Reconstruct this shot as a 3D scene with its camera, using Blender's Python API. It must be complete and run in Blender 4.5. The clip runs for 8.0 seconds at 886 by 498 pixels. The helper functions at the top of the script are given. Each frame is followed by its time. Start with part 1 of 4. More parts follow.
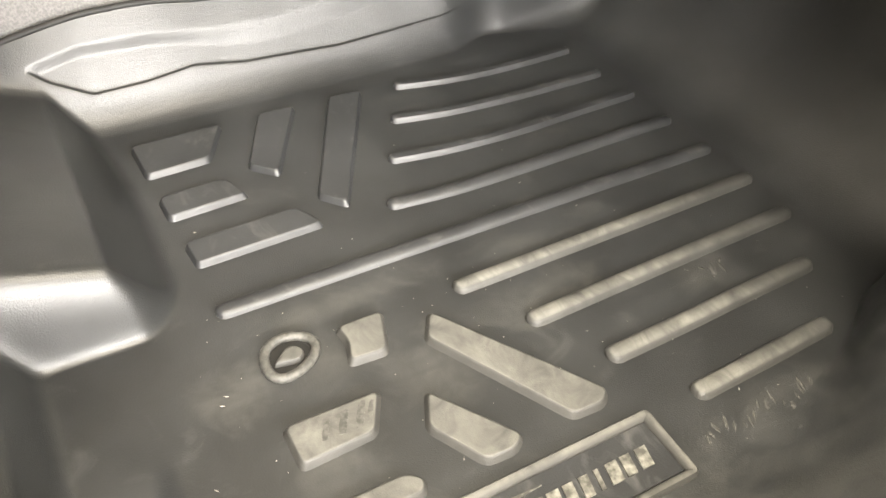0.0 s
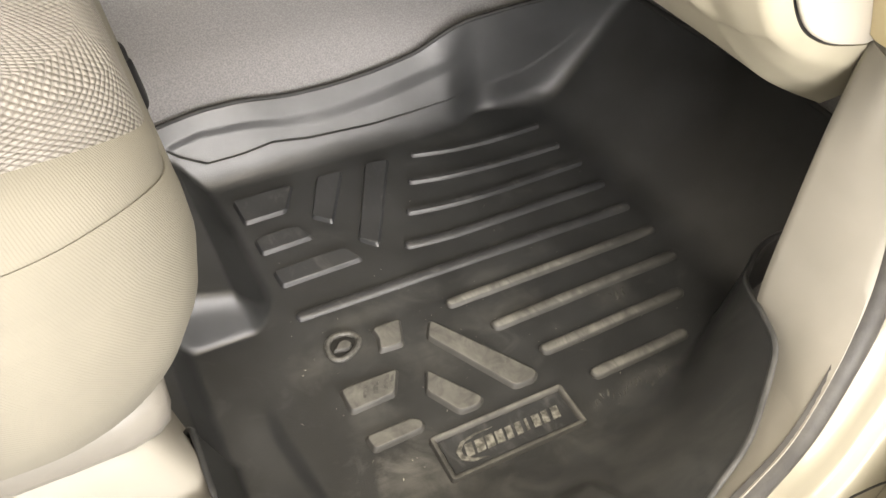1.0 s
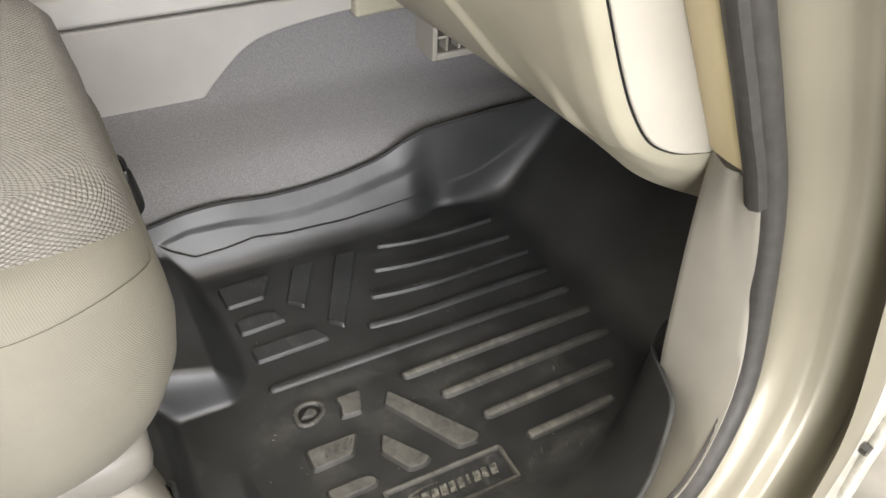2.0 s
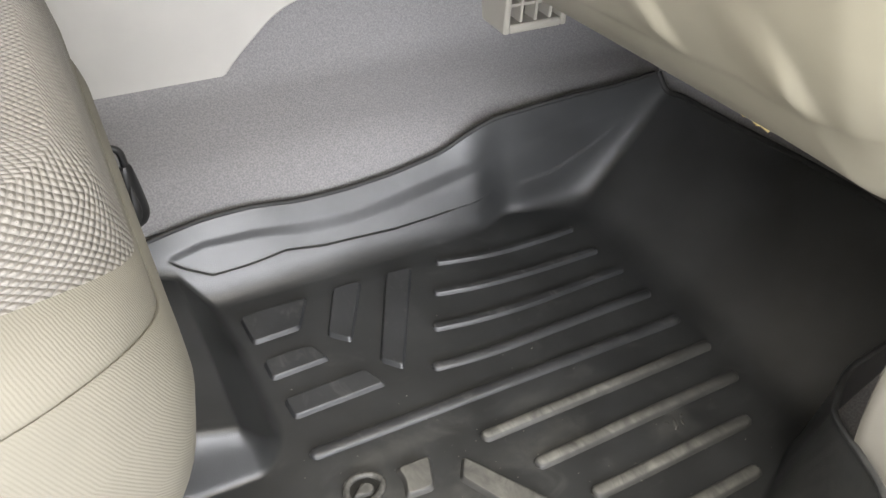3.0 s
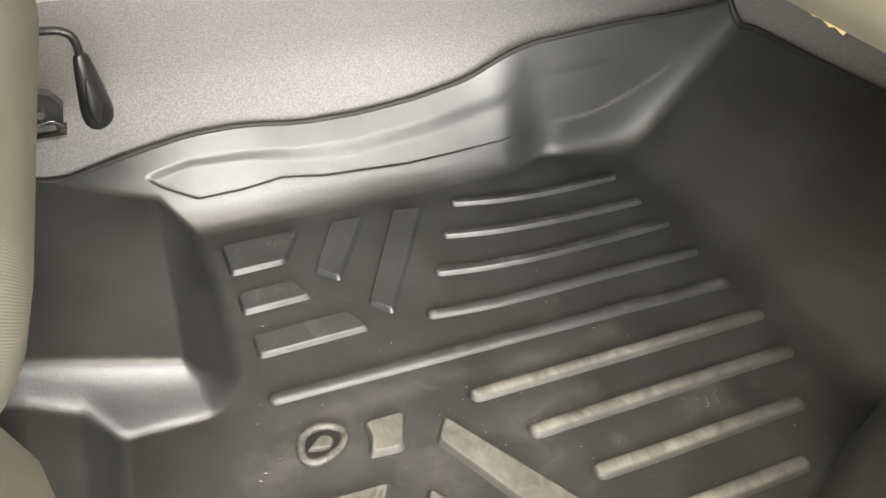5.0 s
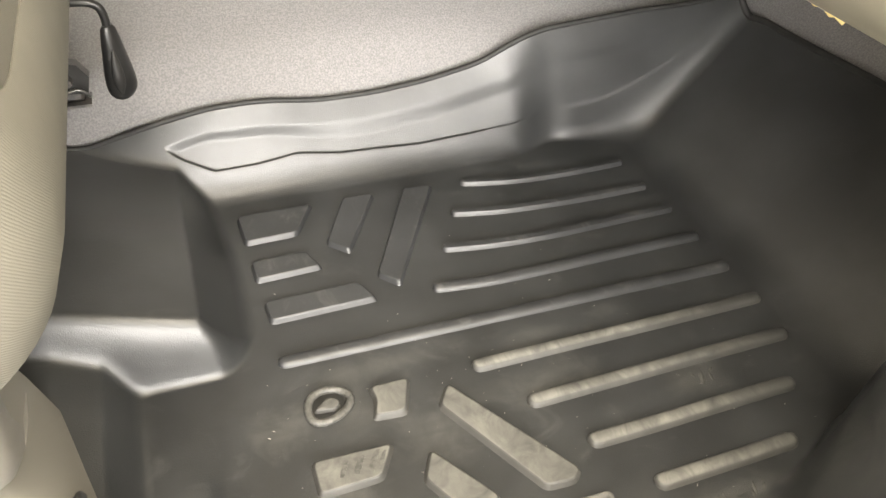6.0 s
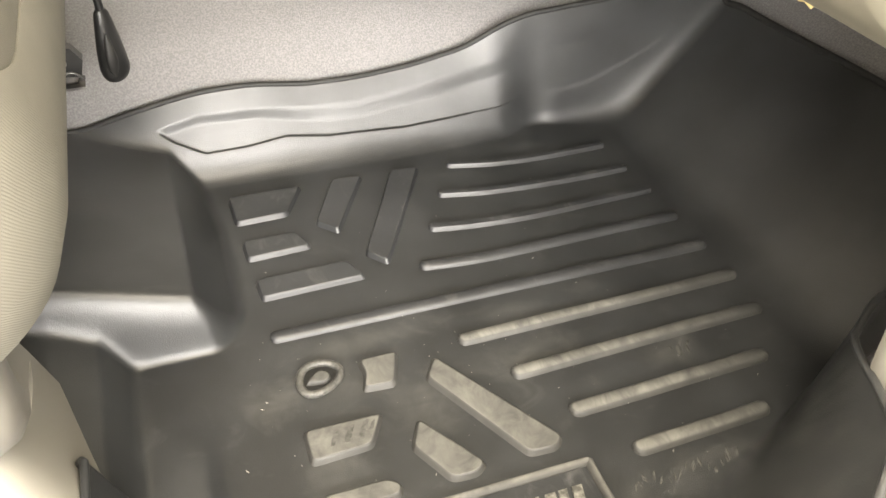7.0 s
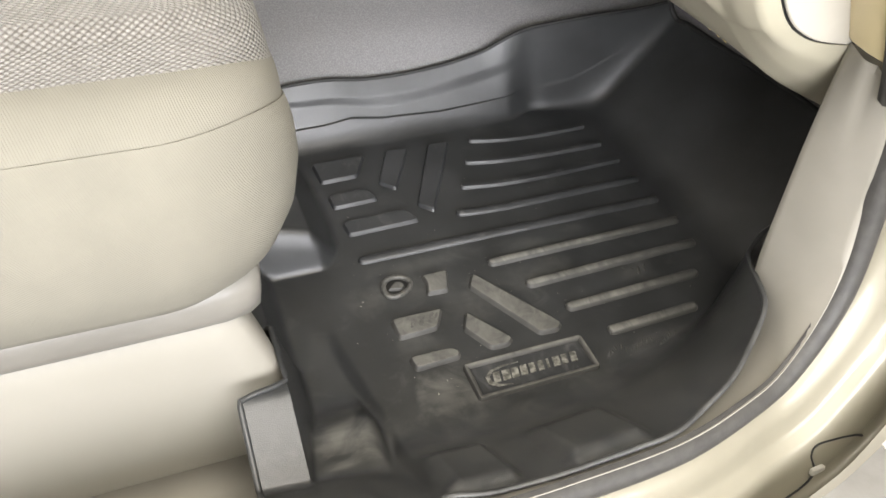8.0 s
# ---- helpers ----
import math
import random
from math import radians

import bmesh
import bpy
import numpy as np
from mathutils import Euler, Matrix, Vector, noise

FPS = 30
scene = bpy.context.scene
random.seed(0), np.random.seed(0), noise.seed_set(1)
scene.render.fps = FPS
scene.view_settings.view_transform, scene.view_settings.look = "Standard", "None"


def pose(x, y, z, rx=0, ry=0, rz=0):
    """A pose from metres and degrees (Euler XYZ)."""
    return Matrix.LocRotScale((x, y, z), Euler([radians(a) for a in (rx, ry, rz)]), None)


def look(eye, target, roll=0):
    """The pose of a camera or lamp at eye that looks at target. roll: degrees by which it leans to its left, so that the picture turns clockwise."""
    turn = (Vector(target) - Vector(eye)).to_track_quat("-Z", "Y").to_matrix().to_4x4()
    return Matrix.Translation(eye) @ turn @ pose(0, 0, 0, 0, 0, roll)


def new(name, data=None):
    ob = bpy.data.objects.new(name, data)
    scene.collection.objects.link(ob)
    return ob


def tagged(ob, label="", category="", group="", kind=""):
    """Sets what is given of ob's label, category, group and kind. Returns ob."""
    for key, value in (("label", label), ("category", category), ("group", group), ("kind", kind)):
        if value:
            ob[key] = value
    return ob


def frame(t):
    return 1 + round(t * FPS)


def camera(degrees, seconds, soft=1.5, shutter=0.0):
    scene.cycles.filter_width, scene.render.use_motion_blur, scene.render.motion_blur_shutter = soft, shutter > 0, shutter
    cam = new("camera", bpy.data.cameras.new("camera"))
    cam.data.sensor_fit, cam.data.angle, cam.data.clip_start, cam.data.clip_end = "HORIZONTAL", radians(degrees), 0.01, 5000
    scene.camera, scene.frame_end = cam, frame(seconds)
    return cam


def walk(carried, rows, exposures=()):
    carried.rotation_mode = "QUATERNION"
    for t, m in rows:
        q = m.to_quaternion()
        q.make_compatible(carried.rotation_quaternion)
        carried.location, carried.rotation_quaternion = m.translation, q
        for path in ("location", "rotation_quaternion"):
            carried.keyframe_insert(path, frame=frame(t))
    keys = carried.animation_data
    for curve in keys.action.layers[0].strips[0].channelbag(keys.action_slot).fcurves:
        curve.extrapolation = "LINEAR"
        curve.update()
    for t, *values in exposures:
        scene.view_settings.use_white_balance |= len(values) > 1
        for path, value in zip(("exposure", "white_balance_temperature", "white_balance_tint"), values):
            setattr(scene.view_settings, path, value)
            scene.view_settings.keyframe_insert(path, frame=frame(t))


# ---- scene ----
cam = camera(56.9, 8.0)
PATH = [
    (0, (-0.069, -0.387, 0.415), (0.699, 0.854, -0.953), 3.9),
    (0.5, (-0.144, -0.433, 0.52), (0.599, 0.729, -0.928), 6.6),
    (1, (-0.156, -0.561, 0.677), (0.559, 0.666, -0.731), 4.0),
    (2.3, (-0.157, -0.685, 0.762), (0.623, 0.695, -0.458), 2.5),
    (2.5, (-0.164, -0.643, 0.721), (0.612, 0.74, -0.497), 2.6),
    (3, (-0.134, -0.466, 0.632), (0.626, 0.898, -0.618), 2.9),
    (3.5, (-0.091, -0.413, 0.582), (0.624, 0.966, -0.677), 2.2),
    (4, (-0.041, -0.408, 0.516), (0.601, 1.011, -0.739), 1.1),
    (4.5, (-0.03, -0.439, 0.518), (0.567, 0.993, -0.744), 1.2),
    (5, (-0.031, -0.449, 0.517), (0.526, 0.988, -0.756), 1.4),
    (6.5, (-0.04, -0.487, 0.524), (0.485, 0.941, -0.775), 2.7),
    (7, (-0.045, -0.499, 0.529), (0.509, 0.908, -0.78), 3.1),
    (7.5, (-0.09, -0.579, 0.613), (0.479, 0.796, -0.724), 3.4),
    (8, (-0.225, -0.707, 0.713), (0.404, 0.622, -0.643), 5.8),
]
walk(cam, [(t, look(eye, target, roll)) for t, eye, target, roll in PATH],
     [(0.0, 1.63, 7600, 9), (0.5, 1.50, 7900, 11), (1.0, 0.60, 7550, 11), (2.5, 0.0, 6850, 10), (3.0, 0.48, 6750, 10), (3.5, 0.90, 6950, 9), (4.0, 1.20, 7350, 8), (4.5, 1.27, 7450, 8),
      (5.0, 1.27, 7500, 8), (6.5, 1.30, 7700, 9), (7.0, 1.30, 7700, 9), (7.5, 0.97, 7550, 10), (8.0, 0.34, 6850, 10)])

# ---- world and light ----
world = bpy.data.worlds.new("garage_air")
scene.world = world
world.use_nodes = True
wn = world.node_tree.nodes
wn["Background"].inputs[0].default_value = (0.80, 0.86, 1.0, 1)
wn["Background"].inputs[1].default_value = 0.07
scene.view_settings.exposure = 0.0


def lamp(name, eye, target, size, size_y, power, colour):
    data = bpy.data.lights.new(name, "AREA")
    data.shape, data.size, data.size_y, data.energy, data.color = "RECTANGLE", size, size_y, power, colour
    ob = new(name, data)
    ob.matrix_world = look(eye, target)
    return ob


lamp("open_garage_door", (-0.2, -3.9, 1.05), (0.1, 0.0, 0.4), 4.7, 2.3, 505, (0.92, 0.96, 1.05))
lamp("garage_tube_light", (-0.15, -1.55, 2.75), (0.05, 0.05, 0.0), 2.6, 0.9, 85, (1.0, 0.965, 0.90))
# added fill through the windscreen to brighten the seat top; no known fitting
lamp("unseen_windscreen_fill", (1.7, 0.7, 2.8), (-0.2, 0.0, 0.4), 1.9, 0.8, 200, (1.0, 0.965, 0.90))

lamp("garage_side_window", (-0.3, 2.85, 1.75), (0.2, -0.3, 0.1), 3.0, 1.1, 330, (1.0, 0.985, 0.95))


# ---- materials ----
def material(name, c1, c2, scale=30, rough=0.5, bump=0.0, bump_scale=400, metal=0.0, spread=(0.4, 0.65), coat=0.0, spec=0.5):
    m = bpy.data.materials.new(name)
    m.use_nodes = True
    n, l = m.node_tree.nodes, m.node_tree.links
    b = n["Principled BSDF"]
    tc = n.new("ShaderNodeTexCoord")
    big = n.new("ShaderNodeTexNoise")
    big.inputs["Scale"].default_value, big.inputs["Detail"].default_value = scale, 6
    l.new(tc.outputs["Object"], big.inputs["Vector"])
    ramp = n.new("ShaderNodeValToRGB")
    ramp.color_ramp.elements[0].position, ramp.color_ramp.elements[1].position = spread
    ramp.color_ramp.elements[0].color, ramp.color_ramp.elements[1].color = (*c1, 1), (*c2, 1)
    l.new(big.outputs["Fac"], ramp.inputs["Fac"])
    l.new(ramp.outputs["Color"], b.inputs["Base Color"])
    b.inputs["Roughness"].default_value, b.inputs["Metallic"].default_value = rough, metal
    b.inputs["Specular IOR Level"].default_value = spec
    b.inputs["Coat Weight"].default_value = coat
    b.inputs["Coat Roughness"].default_value = 0.08
    if bump:
        fine = n.new("ShaderNodeTexNoise")
        fine.inputs["Scale"].default_value, fine.inputs["Detail"].default_value = bump_scale, 3
        l.new(tc.outputs["Object"], fine.inputs["Vector"])
        bn = n.new("ShaderNodeBump")
        bn.inputs["Strength"].default_value, bn.inputs["Distance"].default_value = bump, 0.001
        l.new(fine.outputs["Fac"], bn.inputs["Height"])
        l.new(bn.outputs["Normal"], b.inputs["Normal"])
    return m


def dusty(name, base, dust, lo, hi, rough, streak=(9, 9, 9), turn=0, ends=()):
    """Moulded black plastic with dried dust wiped over it."""
    m = material(name, base, tuple(v * 1.5 for v in base), 14, rough, 0.25, 900)
    n, l = m.node_tree.nodes, m.node_tree.links
    b = n["Principled BSDF"]
    old = b.inputs["Base Color"].links[0].from_socket
    tc = n.new("ShaderNodeTexCoord")
    mp = n.new("ShaderNodeMapping")
    mp.inputs["Scale"].default_value, mp.inputs["Rotation"].default_value = streak, (0, 0, radians(turn))
    l.new(tc.outputs["Object"], mp.inputs["Vector"])
    a = n.new("ShaderNodeTexNoise")
    a.inputs["Scale"].default_value, a.inputs["Detail"].default_value, a.inputs["Roughness"].default_value = 1.0, 9, 0.62
    a.inputs["Distortion"].default_value = 0.9
    l.new(mp.outputs["Vector"], a.inputs["Vector"])
    f = n.new("ShaderNodeMapRange")
    f.inputs["From Min"].default_value, f.inputs["From Max"].default_value = lo, hi
    l.new(a.outputs["Fac"], f.inputs["Value"])
    # dust settles on level faces only
    geo, sep, lie, both = n.new("ShaderNodeNewGeometry"), n.new("ShaderNodeSeparateXYZ"), n.new("ShaderNodeMapRange"), n.new("ShaderNodeMath")
    l.new(geo.outputs["Normal"], sep.inputs["Vector"])
    l.new(sep.outputs["Z"], lie.inputs["Value"])
    lie.inputs["From Min"].default_value, lie.inputs["From Max"].default_value = 0.80, 0.96
    lie.inputs["To Min"].default_value = 0.12
    both.operation = "MULTIPLY"
    l.new(f.outputs["Result"], both.inputs[0])
    l.new(lie.outputs["Result"], both.inputs[1])
    mix = n.new("ShaderNodeMix")
    mix.data_type = "RGBA"
    if ends:
        # dust thins out along x, painting in the shade at one end
        place, reach, kept = n.new("ShaderNodeSeparateXYZ"), n.new("ShaderNodeMapRange"), n.new("ShaderNodeMath")
        l.new(tc.outputs["Object"], place.inputs["Vector"])
        l.new(place.outputs["X"], reach.inputs["Value"])
        reach.inputs["From Min"].default_value, reach.inputs["From Max"].default_value = ends
        kept.operation = "MULTIPLY"
        l.new(both.outputs["Value"], kept.inputs[0])
        l.new(reach.outputs["Result"], kept.inputs[1])
        both = kept
    l.new(both.outputs["Value"], mix.inputs["Factor"])
    l.new(old, mix.inputs["A"])
    mix.inputs["B"].default_value = (*dust, 1)
    l.new(mix.outputs["Result"], b.inputs["Base Color"])
    r = n.new("ShaderNodeMapRange")
    r.inputs["To Min"].default_value, r.inputs["To Max"].default_value = rough, 0.75
    l.new(both.outputs["Value"], r.inputs["Value"])
    l.new(r.outputs["Result"], b.inputs["Roughness"])
    return m


def knit(name):
    """Woven seat cloth: staggered raised nubs, laid along the seat's own surface."""
    m = material(name, (0.205, 0.195, 0.178), (0.238, 0.226, 0.207), 60, 0.85)
    n, l = m.node_tree.nodes, m.node_tree.links
    b = n["Principled BSDF"]
    uv = n.new("ShaderNodeTexCoord")
    mp = n.new("ShaderNodeMapping")
    mp.inputs["Rotation"].default_value = (0, 0, radians(45))
    mp.inputs["Scale"].default_value = (225, 225, 1)
    l.new(uv.outputs["UV"], mp.inputs["Vector"])
    v = n.new("ShaderNodeTexVoronoi")
    v.voronoi_dimensions, v.inputs["Randomness"].default_value, v.inputs["Scale"].default_value = "2D", 0.08, 1.0
    l.new(mp.outputs["Vector"], v.inputs["Vector"])
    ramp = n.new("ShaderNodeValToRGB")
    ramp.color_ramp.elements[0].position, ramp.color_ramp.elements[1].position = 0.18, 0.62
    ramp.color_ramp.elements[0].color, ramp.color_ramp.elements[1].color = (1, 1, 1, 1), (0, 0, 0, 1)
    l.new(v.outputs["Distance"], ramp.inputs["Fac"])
    bn = n.new("ShaderNodeBump")
    bn.inputs["Strength"].default_value, bn.inputs["Distance"].default_value = 0.8, 0.0022
    l.new(ramp.outputs["Color"], bn.inputs["Height"])
    l.new(bn.outputs["Normal"], b.inputs["Normal"])
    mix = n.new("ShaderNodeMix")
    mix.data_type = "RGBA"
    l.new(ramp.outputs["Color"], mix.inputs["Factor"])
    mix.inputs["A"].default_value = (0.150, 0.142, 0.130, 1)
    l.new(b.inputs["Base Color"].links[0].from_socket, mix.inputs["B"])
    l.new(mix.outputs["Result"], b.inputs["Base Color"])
    return m


def twill(name):
    """Plain seat cloth with a fine diagonal rib."""
    m = material(name, (0.156, 0.147, 0.120), (0.167, 0.157, 0.128), 25, 0.9)
    n, l = m.node_tree.nodes, m.node_tree.links
    uv = n.new("ShaderNodeTexCoord")
    w = n.new("ShaderNodeTexWave")
    w.bands_direction = "DIAGONAL"
    w.inputs["Scale"].default_value, w.inputs["Distortion"].default_value, w.inputs["Detail Scale"].default_value = 320, 1.2, 3
    l.new(uv.outputs["UV"], w.inputs["Vector"])
    bn = n.new("ShaderNodeBump")
    bn.inputs["Strength"].default_value, bn.inputs["Distance"].default_value = 0.22, 0.0008
    l.new(w.outputs["Fac"], bn.inputs["Height"])
    l.new(bn.outputs["Normal"], n["Principled BSDF"].inputs["Normal"])
    return m


def patched(m, patches, dust):
    """Adds stains of dried, wiped dust, and paler areas that paint lit slopes: (x, y, reach in x, reach in y, strength)
    each with a ragged outline.
    """
    n, l = m.node_tree.nodes, m.node_tree.links
    b = n["Principled BSDF"]
    tc = n.new("ShaderNodeTexCoord")
    rag = n.new("ShaderNodeTexNoise")
    rag.inputs["Scale"].default_value, rag.inputs["Detail"].default_value, rag.inputs["Roughness"].default_value, rag.inputs["Distortion"].default_value = 26, 8, 0.62, 1.2
    wipe, wm = n.new("ShaderNodeTexNoise"), n.new("ShaderNodeMapping")
    wm.inputs["Scale"].default_value, wm.inputs["Rotation"].default_value = (16, 70, 1), (0, 0, radians(28))
    wipe.inputs["Scale"].default_value, wipe.inputs["Detail"].default_value, wipe.inputs["Distortion"].default_value = 1.0, 5, 1.2
    l.new(tc.outputs["Object"], rag.inputs["Vector"])
    l.new(tc.outputs["Object"], wm.inputs["Vector"])
    l.new(wm.outputs["Vector"], wipe.inputs["Vector"])
    total = None
    for x, y, rx, ry, strength in patches:
        mp, g, add, cut, mul = n.new("ShaderNodeMapping"), n.new("ShaderNodeVectorMath"), n.new("ShaderNodeMath"), n.new("ShaderNodeMapRange"), n.new("ShaderNodeMath")
        mp.inputs["Location"].default_value, mp.inputs["Scale"].default_value = (-x / rx, -y / ry, 0), (1 / rx, 1 / ry, 0)
        l.new(tc.outputs["Object"], mp.inputs["Vector"])
        g.operation = "LENGTH"
        l.new(mp.outputs["Vector"], g.inputs[0])
        add.operation = "MULTIPLY_ADD"
        l.new(rag.outputs["Fac"], add.inputs[0])
        add.inputs[1].default_value = 2.6
        l.new(g.outputs["Value"], add.inputs[2])
        cut.inputs["From Min"].default_value, cut.inputs["From Max"].default_value = 2.15, 1.25
        l.new(add.outputs["Value"], cut.inputs["Value"])
        mul.operation, mul.inputs[1].default_value = "MULTIPLY", strength
        l.new(cut.outputs["Result"], mul.inputs[0])
        if total is None:
            total = mul.outputs["Value"]
        else:
            top = n.new("ShaderNodeMath")
            top.operation = "MAXIMUM"
            l.new(total, top.inputs[0])
            l.new(mul.outputs["Value"], top.inputs[1])
            total = top.outputs["Value"]
    streak, fac = n.new("ShaderNodeMapRange"), n.new("ShaderNodeMath")
    streak.inputs["From Min"].default_value, streak.inputs["From Max"].default_value, streak.inputs["To Min"].default_value = 0.30, 0.65, 0.50
    l.new(wipe.outputs["Fac"], streak.inputs["Value"])
    fac.operation = "MULTIPLY"
    l.new(total, fac.inputs[0])
    l.new(streak.outputs["Result"], fac.inputs[1])
    mix = n.new("ShaderNodeMix")
    mix.data_type = "RGBA"
    l.new(b.inputs["Base Color"].links[0].from_socket, mix.inputs["A"])
    mix.inputs["B"].default_value = (*dust, 1)
    l.new(fac.outputs["Value"], mix.inputs["Factor"])
    l.new(mix.outputs["Result"], b.inputs["Base Color"])
    rough = n.new("ShaderNodeMix")
    l.new(b.inputs["Roughness"].links[0].from_socket, rough.inputs[2])
    rough.inputs[3].default_value = 0.7
    l.new(fac.outputs["Value"], rough.inputs[0])
    l.new(rough.outputs[0], b.inputs["Roughness"])
    return m


BLACK = patched(dusty("black_moulded_plastic", (0.0226, 0.0234, 0.0240), (0.080, 0.080, 0.077), 0.58, 0.95, 0.34, (22, 30, 20)),
                ((0.030, -0.222, 0.060, 0.044, 0.70), (0.100, -0.105, 0.055, 0.042, 0.30), (0.075, -0.025, 0.090, 0.022, 0.28), (0.200, -0.085, 0.080, 0.030, 0.28),
                 (0.330, -0.120, 0.045, 0.028, 0.28), (0.225, -0.030, 0.060, 0.018, 0.20), (0.020, -0.150, 0.040, 0.060, 0.22), (0.300, -0.222, 0.060, 0.014, 0.30),
                 (-0.012, -0.068, 0.040, 0.034, 0.28), (0.055, -0.070, 0.050, 0.040, 0.22),
                 # sill flap's lit face painted paler; then a paler patch on the ledge
                 (0.16, -0.330, 0.62, 0.135, 0.34), (-0.095, -0.250, 0.045, 0.050, 0.9)), (0.140, 0.137, 0.126))
BLACK.node_tree.nodes["Principled BSDF"].inputs["Specular IOR Level"].default_value = 0.62
RIBTOP = dusty("scuffed_rib_plastic", (0.0265, 0.0275, 0.0290), (0.135, 0.134, 0.130), 0.54, 0.95, 0.36, (60, 30, 20), 35)
PADTOP = dusty("dusty_pad_plastic", (0.036, 0.0355, 0.034), (0.160, 0.156, 0.141), 0.30, 0.74, 0.5, (40, 34, 20))
# the last pair darkens the rib ends for the shade beside the sill flap
RIBDUST = dusty("dusty_rib_plastic", (0.034, 0.034, 0.033), (0.22, 0.216, 0.195), 0.28, 0.80, 0.45, (60, 34, 20), 38, (0.43, 0.27))
EDGE = material("matt_black_edge", (0.010, 0.010, 0.010), (0.018, 0.018, 0.017), 60, 0.62, 0.2, 700)
CARPET = material("grey_loop_carpet", (0.164, 0.160, 0.161), (0.226, 0.220, 0.220), 520, 0.95, 0.8, 900, spec=0.1)
BEIGE = material("beige_dash_plastic", (0.325, 0.302, 0.232), (0.36, 0.335, 0.262), 12, 0.5, 0.15, 1200)
GREIGE = material("grey_beige_trim_plastic", (0.33, 0.31, 0.268), (0.36, 0.34, 0.295), 12, 0.5, 0.15, 1200)
CONSOLE = material("warm_grey_console_plastic", (0.36, 0.348, 0.323), (0.40, 0.385, 0.358), 9, 0.45, 0.15, 1200)
SEATTRIM = material("taupe_seat_trim_plastic", (0.155, 0.146, 0.130), (0.175, 0.165, 0.147), 9, 0.36, 0.15, 1200)
RUBBER = material("dark_grey_rubber", (0.032, 0.030, 0.028), (0.042, 0.040, 0.036), 90, 0.6, 0.3, 500)
PAINT = material("champagne_car_paint", (0.205, 0.188, 0.143), (0.226, 0.207, 0.158), 6, 0.40, 0.0, metal=0.25, coat=0.3)
PRIMER = material("cream_body_paint", (0.44, 0.37, 0.22), (0.48, 0.405, 0.25), 6, 0.45)
DARK = material("black_satin_plastic", (0.012, 0.012, 0.012), (0.02, 0.02, 0.02), 40, 0.38, 0.1, 700)
STEEL = material("dark_oiled_steel", (0.10, 0.10, 0.10), (0.2, 0.19, 0.18), 80, 0.35, 0.2, 300, metal=0.9)
EMBLEM = material("worn_silver_print", (0.10, 0.098, 0.088), (0.34, 0.335, 0.30), 160, 0.4, metal=0.3)
FOAM = material("yellow_foam_tape", (0.62, 0.50, 0.22), (0.70, 0.58, 0.30), 90, 0.9, 0.6, 300)
CONCRETE = material("garage_concrete", (0.20, 0.19, 0.17), (0.30, 0.285, 0.26), 5, 0.85, 0.5, 60)
WALLPAINT = material("garage_wall_paint", (0.55, 0.54, 0.52), (0.62, 0.61, 0.59), 3, 0.9, 0.2, 80)
SILLPLASTIC = material("taupe_sill_plastic", (0.21, 0.196, 0.168), (0.235, 0.22, 0.19), 12, 0.45, 0.2, 1200)
LINT = material("pale_lint", (0.28, 0.27, 0.24), (0.50, 0.48, 0.43), 200, 0.9)
HINGE = material("worn_grey_hinge_paint", (0.33, 0.32, 0.28), (0.48, 0.46, 0.41), 70, 0.4, 0.4, 150, metal=0.2)
FENDER = material("dirty_primer", (0.12, 0.11, 0.09), (0.26, 0.24, 0.19), 45, 0.6, 0.6, 120)
SCUFF = material("dried_scuff", (0.036, 0.0355, 0.034), (0.066, 0.065, 0.060), 300, 0.8)
WIPED = material("wiped_pad_plastic", (0.050, 0.049, 0.046), (0.10, 0.098, 0.09), 260, 0.45, 0.2, 900)
SEATSIDE = material("beige_seat_side_plastic", (0.235, 0.222, 0.192), (0.250, 0.236, 0.205), 9, 0.48, 0.15, 1200)
LINING = material("pale_roof_cloth", (0.56, 0.54, 0.50), (0.62, 0.60, 0.56), 40, 0.95, 0.3, 600)
KNIT, TWILL = knit("knitted_seat_cloth"), twill("plain_seat_cloth")


# ---- builders ----
def thing(name, base, label, category, group="", kind=""):
    e = new(name)
    e.empty_display_size = 0.05
    e.location = base
    return tagged(e, label, category, group, kind)


def part(name, bm, mat, parent=None, label="", smooth=True, up=False):
    """One mesh object, written in world coordinates, under a thing or a part."""
    bmesh.ops.recalc_face_normals(bm, faces=bm.faces)
    if up and sum(f.normal.z * f.calc_area() for f in bm.faces) < 0:
        bmesh.ops.reverse_faces(bm, faces=bm.faces)
    me = bpy.data.meshes.new(name)
    bm.to_mesh(me)
    bm.free()
    me.materials.append(mat)
    for p in me.polygons:
        p.use_smooth = smooth
    if smooth:
        me.set_sharp_from_angle(angle=radians(50))
    ob = new(name, me)
    if parent is not None:
        ob.parent = parent
        ob.matrix_parent_inverse = parent.matrix_basis.inverted()
    if label:
        ob["label"] = label
    return ob


